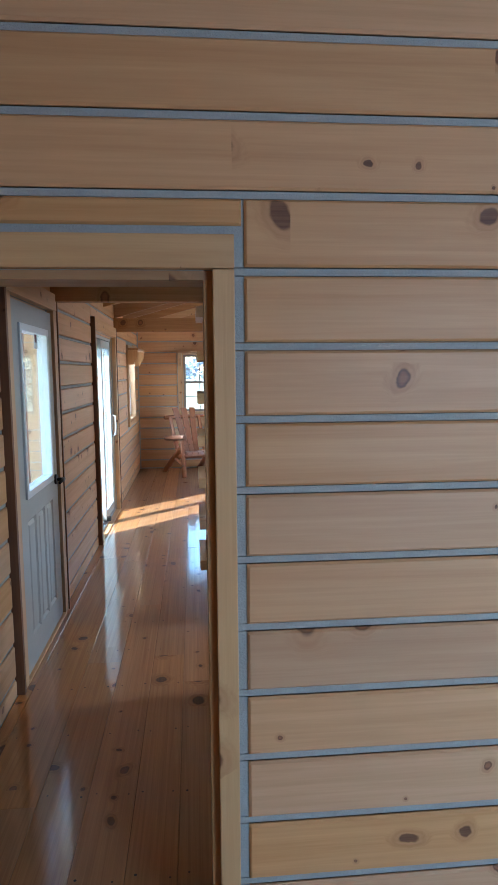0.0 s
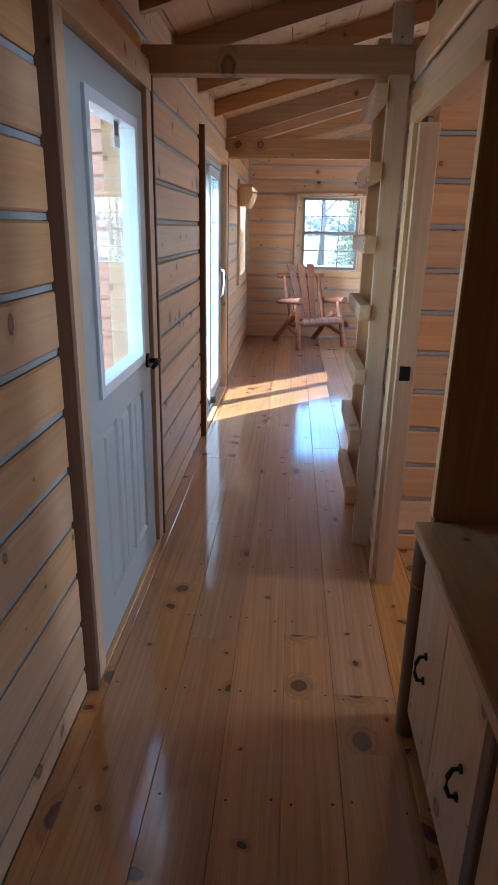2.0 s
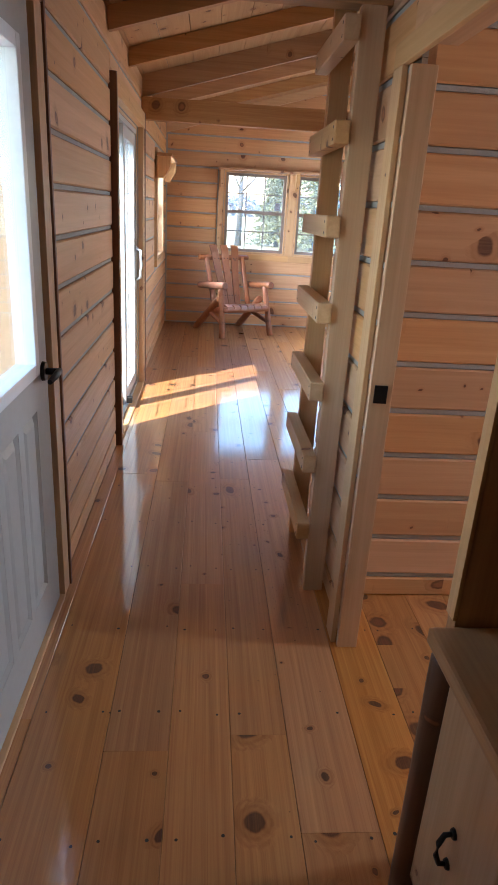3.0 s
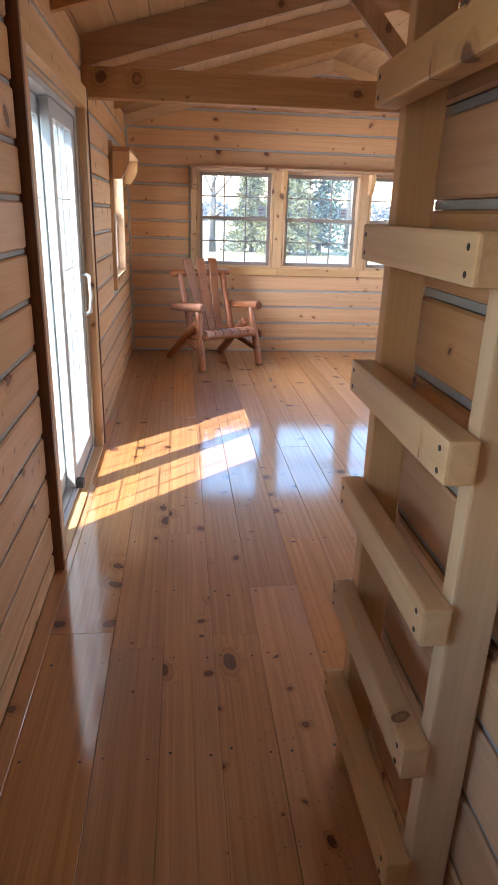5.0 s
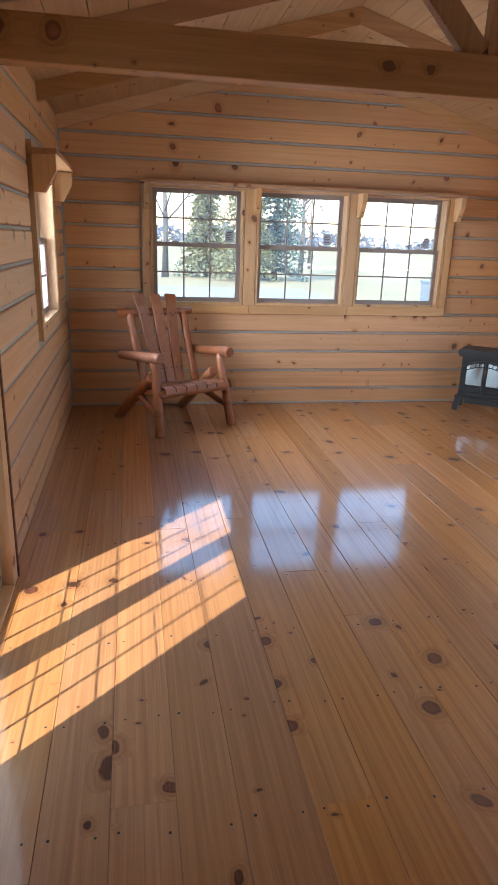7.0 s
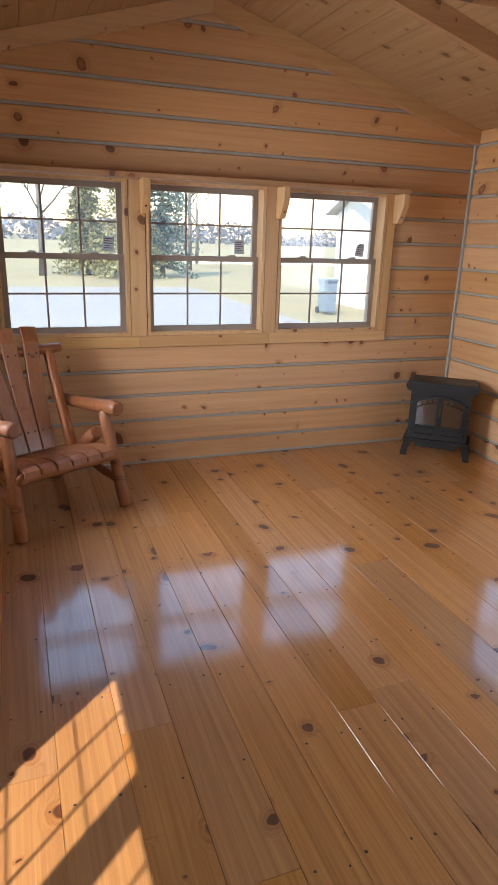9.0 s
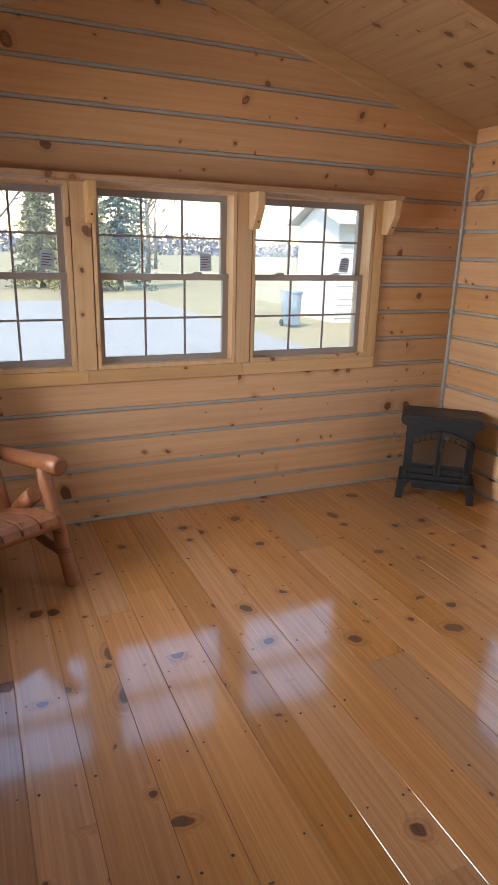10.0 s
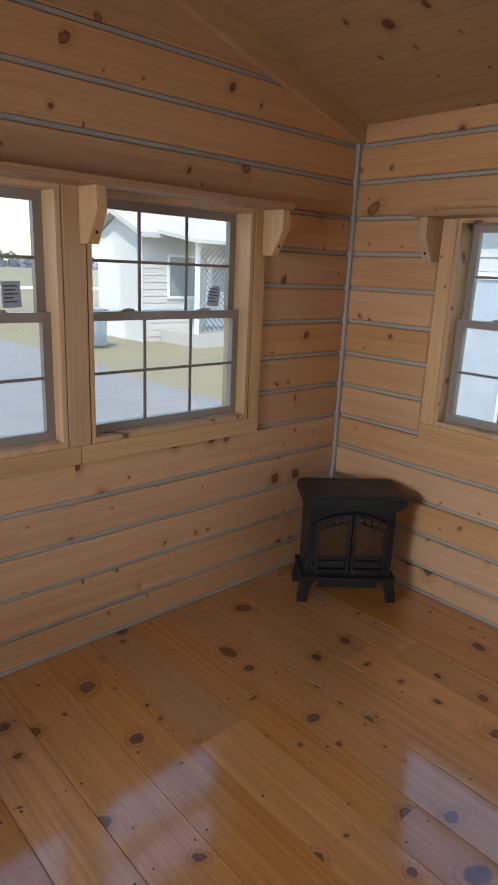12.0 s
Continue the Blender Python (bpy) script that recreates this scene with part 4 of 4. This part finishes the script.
tube(bm, [(0.006, -0.012, 0.33), (0.006, -0.03, 0.335), (0.006, -0.032, 0.36), (0.006, -0.03, 0.385), (0.006, -0.012, 0.39)], [0.005, 0.008, 0.009, 0.008, 0.005], 8)
part("knob", bm, mat("worn_dark_brass", (0.12, 0.10, 0.07), 0.4, 0.8), stove, "worn dark brass door knob")
stove.matrix_world = rz(2.715, 10.226, 0, -39.4)

# ---- base cabinet in the alcove ----
CAB = pine("oiled_cabinet_pine", "y", (0.60, 0.37, 0.17), (0.42, 0.22, 0.09), KNOT, rough=0.4, coat=0.25)
CABZ = pine("oiled_cabinet_door_pine", "z", (0.66, 0.44, 0.22), (0.50, 0.29, 0.12), KNOT, rough=0.42, coat=0.2)
DARK_STAIN = pine("dark_stained_pine", "z", (0.16, 0.075, 0.035), (0.09, 0.04, 0.02), KNOT, rough=0.4, coat=0.2)
cab = thing("base_cabinet", "oiled pine base cabinet with black bail pulls", "cabinet")
quick("body", (0.075, 0.66, 2.14, 3.40, 0.10, 0.655), CABZ, cab)
bm = bmesh.new()
box(bm, 0.03, 0.69, 2.11, 3.435, 0.656, 0.692, bevel=0.008)
part("worktop", bm, CAB, cab, "rough-edged thick pine worktop")
for y in (2.17, 3.39):
    log_pole("leg", [(0.062, y, 0.008), (0.062, y, 0.65)], [0.030, 0.034], cab, wobble=0.0, label="dark-stained round corner post", material=DARK_STAIN)
    log_pole("leg", [(0.60, y, 0.008), (0.60, y, 0.12)], [0.03, 0.03], cab)
quick("centre_stile", (0.044, 0.0745, 2.72, 2.772, 0.06, 0.655), DARK_STAIN, cab, "dark centre stile", bevel=0.01)
for a, c, hy in ((3.085, 3.35, 3.22), (2.78, 3.08, 2.865), (2.21, 2.715, 2.565)):
    bm = bmesh.new()
    box(bm, 0.052, 0.0745, a, c, 0.115, 0.635, bevel=0.005)
    d = part("door", bm, CABZ, cab)
    bm = bmesh.new()
    z = 0.37
    for zz in (z - 0.038, z + 0.038):
        tube(bm, [(0.0515, hy, zz), (0.046, hy, zz)], [0.011, 0.009], 8)
    tube(bm, [(0.048, hy, z - 0.038), (0.034, hy, z - 0.036), (0.026, hy, z - 0.015), (0.026, hy, z + 0.015), (0.034, hy, z + 0.036), (0.048, hy, z + 0.038)], [0.0045, 0.005, 0.0055, 0.0055, 0.005, 0.0045], 8)
    part("handle", bm, BLACK_IRON, d, "black iron bail pull")

# ---- labels left on the panes ----
PAPER = mat("grey_label_paper", (0.5, 0.5, 0.5), 0.7, vary=0.08)
INK = mat("dark_print", (0.16, 0.07, 0.07), 0.7)
# thin paper lets the daylight through
nt = PAPER.node_tree
thin = nt.nodes.new("ShaderNodeBsdfTranslucent")
thin.inputs[0].default_value = (0.55, 0.55, 0.55, 1)
blend = nt.nodes.new("ShaderNodeMixShader")
blend.inputs[0].default_value = 0.6
nt.links.new(nt.nodes["Principled BSDF"].outputs[0], blend.inputs[1])
nt.links.new(thin.outputs[0], blend.inputs[2])
nt.links.new(blend.outputs[0], nt.nodes["Material Output"].inputs[0])


def pane_label(x, y, z, tilt, torn=False):
    lab = thing("window_label", "grey printed paper label stuck on the glass", "label")
    bm = bmesh.new()
    out = [(-0.035, -0.047), (0.035, -0.047), (0.035, 0.047), (-0.035, 0.047)]
    if torn:
        out = [(-0.035, -0.047), (0.033, -0.045), (0.036, 0.03), (0.022, 0.047), (-0.012, 0.044), (-0.03, 0.012)]
    prism(bm, out, "y", -0.0006, 0.0)
    part("sheet", bm, PAPER, lab)
    for k in range(5):
        w = (0.026, 0.022, 0.027, 0.018, 0.024)[k]
        bm = bmesh.new()
        box(bm, -0.027, -0.027 + 2 * w, -0.0012, -0.0007, 0.028 - k * 0.014, 0.033 - k * 0.014)
        part("print_line", bm, INK, lab)
    lab.matrix_world = pose(x, y, z, 0, tilt, 0)


pane_label(0.44, YB + 0.0955, 1.475, 4)
pane_label(1.325, YB + 0.0955, 1.475, -2)
pane_label(2.265, YB + 0.0955, 1.475, 6, True)

# ---- outside ----
GZ = -0.55
bm = bmesh.new()
box(bm, -600, 600, -600, 600, GZ - 0.5, GZ)
tagged(part("ground", bm, mat("dry_winter_grass", (0.25, 0.205, 0.10), 0.95, bump=0.4, scale=7, vary=0.22)), "dry straw-coloured winter lawn", "ground", kind="structure")
tagged(quick("road", (-80, 7.0, -6.0, 33.0, GZ, GZ + 0.012), mat("pale_gravel", (0.24, 0.225, 0.20), 0.95, bump=0.1, scale=16, vary=0.14)), "pale gravel yard and drive", "road", kind="structure")
tagged(quick("water", (10, 60, 56, 61, GZ, GZ + 0.012), mat("pond_water", (0.05, 0.10, 0.16), 0.06)), "narrow blue pond across the field", "water", kind="structure")

FOLIAGE = [mat("spruce_needles", (0.10, 0.15, 0.12), 0.8, vary=0.3, scale=8), mat("yellow_green_leaves", (0.23, 0.22, 0.10), 0.8, vary=0.3, scale=8)]
BARK = mat("grey_bark", (0.14, 0.12, 0.10), 0.9, bump=0.5, scale=30, vary=0.25)


def conifer(x, y, height, spread, material, seed, label):
    rr = random.Random(seed)
    tree = thing("tree", label, "tree", (x, y, GZ))
    bm = bmesh.new()
    tube(bm, [(0, 0, 0), (0.03, 0, height * 0.5), (0, 0.02, height * 0.97)], [0.16, 0.09, 0.02], 8)
    part("trunk", bm, BARK, tree)
    verts, faces = [], []
    z = height * 0.06
    while z < height * 0.98:
        reach = spread * (1 - z / height) ** 0.8 * rr.uniform(0.85, 1.1) + 0.08
        for k in range(14):
            a = rr.uniform(0, 2 * math.pi)
            L = reach * rr.uniform(0.6, 1.05)
            for j in range(9):
                f = (j + 1) / 9
                c = Vector((math.cos(a) * L * f, math.sin(a) * L * f, z - 0.25 * L * f * f + rr.uniform(-0.06, 0.06)))
                for _ in range(3):
                    d = Vector((rr.gauss(0, 1), rr.gauss(0, 1), rr.gauss(0, 0.6))).normalized() * rr.uniform(0.10, 0.22)
                    e = Vector((rr.gauss(0, 1), rr.gauss(0, 1), rr.gauss(0, 1))).cross(d).normalized() * 0.06
                    i = len(verts)
                    verts += [c - e, c + e, c + d]
                    faces.append((i, i + 1, i + 2))
        z += height * 0.026
    me = bpy.data.meshes.new("crown")
    me.from_pydata(verts, [], faces)
    me.materials.append(material)
    crown = new("crown", me)
    crown.parent = tree
    return tree


def bare_tree(x, y, height, seed):
    rr = random.Random(seed)
    tree = thing("tree", "bare grey winter tree with fine twigs", "tree", (x, y, GZ))
    bm = bmesh.new()
    tube(bm, [(0, 0, 0), (0.05, 0, height * 0.3), (0.0, 0.05, height * 0.55)], [0.2, 0.15, 0.10], 8)
    part("trunk", bm, BARK, tree)
    bm = bmesh.new()

    def grow(p, d, L, r, depth):
        q = p + d * L
        tube(bm, [p, (p + q) / 2 + Vector((rr.uniform(-1, 1), rr.uniform(-1, 1), rr.uniform(-1, 1))) * L * 0.06, q], [r, r * 0.8, r * 0.6], 4)
        if depth == 0:
            return
        for _ in range(4 if depth > 1 else 3):
            n = (d + Vector((rr.gauss(0, 0.55), rr.gauss(0, 0.55), rr.gauss(0.1, 0.4)))).normalized()
            grow(p.lerp(q, rr.uniform(0.55, 1.0)), n, L * rr.uniform(0.55, 0.8), r * 0.55, depth - 1)

    for k in range(6):
        a = k * 1.05 + rr.uniform(-0.3, 0.3)
        grow(Vector((0, 0, height * rr.uniform(0.28, 0.55))), Vector((math.cos(a) * 0.7, math.sin(a) * 0.7, 0.8)).normalized(), height * 0.24, 0.06, 3)
    part("crown", bm, BARK, tree, "bare twigs")
    return tree


conifer(7.3, 40, 9.5, 2.3, FOLIAGE[0], 1, "tall blue-green spruce beyond the yard")
conifer(5.3, 38.5, 7.0, 2.2, FOLIAGE[1], 2, "yellow-green evergreen beside the spruce")
conifer(3.6, 41, 6.0, 1.9, FOLIAGE[1], 3, "yellow-green evergreen beside the bare tree")
bare_tree(1.3, 40, 9.0, 4)
bare_tree(-1.0, 43, 9.5, 5)
bare_tree(10.6, 47, 8.5, 6)
bare_tree(17.5, 70, 8.5, 7)

# far tree line: an uneven band of many small clumps
rr = random.Random(11)
verts, faces = [], []
for _ in range(24000):
    x = rr.uniform(-320, 420)
    top = 4.2 + 1.6 * math.sin(x * 0.05) + 1.3 * math.sin(x * 0.21 + 1) + 0.8 * math.sin(x * 0.83)
    z = GZ + top * rr.random() ** 0.8
    y = 190 + rr.uniform(-8, 8)
    i = len(verts)
    for _ in range(3):
        verts.append((x + rr.uniform(-1.1, 1.1), y + rr.uniform(-0.6, 0.6), z + rr.uniform(-0.9, 0.9)))
    faces.append((i, i + 1, i + 2))
me = bpy.data.meshes.new("far_woods")
me.from_pydata(verts, [], faces)
me.materials.append(mat("distant_winter_woods", (0.15, 0.16, 0.19), 0.95, vary=0.25, scale=0.6))
tagged(new("far_woods", me), "grey line of distant winter woods", "woods", kind="stuff")

# white neighbouring house with lap siding
SIDING = mat("white_lap_siding", (0.55, 0.54, 0.51), 0.6, vary=0.05, scale=12)
ROOFM = mat("pale_shingles", (0.50, 0.48, 0.46), 0.85, bump=0.4, scale=30, vary=0.2)
GLASSY = mat("dark_window_glass", (0.22, 0.25, 0.26), 0.1, vary=0.1)


def sided_house(name, label, x0, x1, y0, y1, eave, ridge, side, cladding=SIDING):
    h = thing(name, label, "house")
    quick("wall", (x0, x1, y0, y1, GZ, eave), cladding, h)
    z = GZ + 0.15
    while z < eave - 0.05:
        bm = bmesh.new()
        if side == "y":
            prism(bm, [(y0 - 0.022, z), (y0, z), (y0, z + 0.19), (y0 - 0.004, z + 0.19)], "x", x0 - 0.01, x1 + 0.01)
        else:
            prism(bm, [(x0 - 0.022, z), (x0, z), (x0, z + 0.19), (x0 - 0.004, z + 0.19)], "y", y0 - 0.01, y1 + 0.01)
        part("siding_board", bm, cladding, h)
        z += 0.192
    bm = bmesh.new()
    if side == "y":
        prism(bm, [(y0, eave), (y1, eave), ((y0 + y1) / 2, ridge)], "x", x0, x1)
    else:
        prism(bm, [(x0, eave), (x1, eave), ((x0 + x1) / 2, ridge)], "y", y0, y1)
    part("gable", bm, cladding, h)
    bm = bmesh.new()
    if side == "y":
        prism(bm, [(y0 - 0.4, eave - 0.02), ((y0 + y1) / 2, ridge), (y1 + 0.4, eave - 0.02), (y1 + 0.4, eave + 0.12), ((y0 + y1) / 2, ridge + 0.14), (y0 - 0.4, eave + 0.12)], "x", x0 - 0.3, x1 + 0.3)
    else:
        prism(bm, [(x0 - 0.3, eave - 0.02), ((x0 + x1) / 2, ridge), (x1 + 0.3, eave - 0.02), (x1 + 0.3, eave + 0.12), ((x0 + x1) / 2, ridge + 0.14), (x0 - 0.3, eave + 0.12)], "y", y0 - 0.3, y1 + 0.3)
    part("roof", bm, ROOFM, h, "pale weathered shingle roof")
    return h


house = sided_house("house", "white mobile home with lap siding and porch", 10.3, 24.0, 24.0, 26.5, 2.35, 3.0, "y")
for x0, x1, z0, z1 in ((11.2, 12.1, 0.75, 1.85), (14.3, 15.3, 0.75, 1.85), (17.5, 18.5, 0.75, 1.85)):
    w = quick("window", (x0, x1, 23.955, 23.975, z0, z1), GLASSY, house)
    bm = bmesh.new()
    for a, c, e, f in ((x0 - 0.07, x0, z0 - 0.07, z1 + 0.07), (x1, x1 + 0.07, z0 - 0.07, z1 + 0.07), (x0, x1, z0 - 0.07, z0), (x0, x1, z1, z1 + 0.07)):
        box(bm, a, c, 23.93, 23.976, e, f)
    part("frame", bm, WHITE_VINYL, w)
d = quick("door", (12.55, 13.45, 23.94, 23.976, -0.15, 1.9), WHITE_VINYL, house)
quick("pane", (12.75, 13.25, 23.932, 23.939, 0.9, 1.7), GLASSY, d)
# porch with mesh screen
quick("porch_floor", (10.9, 14.2, 22.2, 23.95, GZ, -0.18), mat("weathered_boards", (0.45, 0.42, 0.38), 0.8, scale=30, stretch=(1, 8, 1)), house)
for x in (10.95, 12.3, 14.1):
    quick("porch_post", (x - 0.05, x + 0.05, 22.25, 22.35, -0.18, 2.25), WHITE_VINYL, house)
bm = bmesh.new()
prism(bm, [(21.9, 2.2), (23.98, 2.5), (23.98, 2.6), (21.9, 2.3)], "x", 10.6, 14.5)
part("porch_roof", bm, ROOFM, house)
bm = bmesh.new()
for k in range(13):
    o = k * 0.17
    for sgn in (1, -1):
        x0, x1 = (11.02, 12.22)
        z0, z1 = -0.1, 2.1
        tube(bm, [(x0, 22.3, z0 + o), (x0 + min(1.2, z1 - z0 - o) if sgn > 0 else x0 + min(1.2, o), 22.3, z0 + o + (min(1.2, z1 - z0 - o) if sgn > 0 else -min(1.2, o)))], [0.014, 0.014], 4)
tagged(part("lattice_screen", bm, mat("grey_lattice", (0.25, 0.26, 0.27), 0.6), house, "grey diagonal lattice screen"), kind="stuff")
# cabin added on the porch side to block the sun from the west window
sun_block_cabin = sided_house("cabin", "brown-stained cabin added to keep sun off the west window", -6.5, -2.1, 8.2, 12.5, 3.6, 4.6, "y", mat("brown_stained_siding", (0.22, 0.10, 0.045), 0.6, vary=0.2, scale=30))
shed = sided_house("shed", "white shed with lap siding near the cabin", 9.0, 14.0, 9.4, 15.0, 2.5, 3.4, "x")
d = quick("door", (8.955, 8.975, 12.6, 13.5, GZ + 0.1, 1.6), mat("pale_grey_door", (0.42, 0.46, 0.50), 0.5), shed)
bm = bmesh.new()
for a, c, e, f in ((12.5, 12.6, GZ + 0.1, 1.7), (13.5, 13.6, GZ + 0.1, 1.7), (12.6, 13.5, 1.6, 1.7)):
    box(bm, 8.93, 8.976, a, c, e, f)
part("door_frame", bm, WHITE_VINYL, d)
bin_thing = thing("wheelie_bin", "dark grey-blue bin beside the white house", "bin", (8.5, 23.4, GZ))
bm = bmesh.new()
v = box(bm, -0.28, 0.28, -0.3, 0.3, 0.08, 0.95, bevel=0.03)
for p in bm.verts:
    p.co.x *= 0.6 * (0.82 + 0.18 * p.co.z)
part("body", bm, mat("dark_plastic", (0.16, 0.20, 0.24), 0.5), bin_thing)
quick("lid", (-0.19, 0.19, -0.34, 0.34, 0.95, 1.02), mat("dark_lid_plastic", (0.16, 0.20, 0.24), 0.5), bin_thing, bevel=0.02)
for s in (-1, 1):
    bm = bmesh.new()
    tube(bm, [(s * 0.13, 0.28, 0.1), (s * 0.18, 0.28, 0.1)], [0.1, 0.1], 12)
    part("wheel", bm, RUBBER, bin_thing)

# entry porch, added unseen so that its roof shades the glass of the entry door
porch = thing("porch", "small wooden porch with posts, added unseen to shade the entry", "porch")
quick("deck", (-1.95, XL - 0.19, 2.8, 4.7, GZ, -0.06), BEAM["y"], porch)
bm = bmesh.new()
prism(bm, [(-1.95, 2.06), (XL - 0.16, 2.18), (XL - 0.16, 2.24), (-1.95, 2.12)], "y", 2.75, 4.72)
part("porch_roof", bm, ROOFM, porch)
for y in (2.85, 4.5):
    quick("porch_post", (-1.92, -1.80, y, y + 0.12, -0.06, 2.08), CEDAR, porch)

# label on the glass of the entry door
lab = thing("door_label", "small white and dark label on the door glass", "label", (dx - 0.0165, 4.18, 1.748))
bm = bmesh.new()
box(bm, -0.001, 0.0, -0.035, 0.035, -0.045, 0.045)
part("sheet", bm, mat("white_label_paper", (0.6, 0.6, 0.58), 0.6), lab)
bm = bmesh.new()
box(bm, 0.0004, 0.001, -0.03, 0.015, -0.01, 0.04)
part("print", bm, INK, lab)

# wood dust and chips on the floor by the ladder
rr = random.Random(21)
verts, faces = [], []
for _ in range(200):
    x, y = rr.gauss(-0.10, 0.10), rr.gauss(5.05, 0.45)
    if x > 0.0 and y < 5.12:
        x = -x
    s, t = rr.uniform(0.001, 0.0032), rr.uniform(0, 3.1)
    i = len(verts)
    for k in range(4):
        verts.append((x + s * math.cos(t + k * 1.57) * (1.8 if k % 2 else 1), y + s * math.sin(t + k * 1.57), 0.0012 + rr.uniform(0, 0.001)))
    faces.append((i, i + 1, i + 2, i + 3))
me = bpy.data.meshes.new("wood_chips")
me.from_pydata(verts, [], faces)
me.materials.append(mat("brown_wood_chips", (0.22, 0.13, 0.07), 0.9))
tagged(new("wood_chips", me), "brown wood chips scattered on the floor", "debris", kind="stuff")
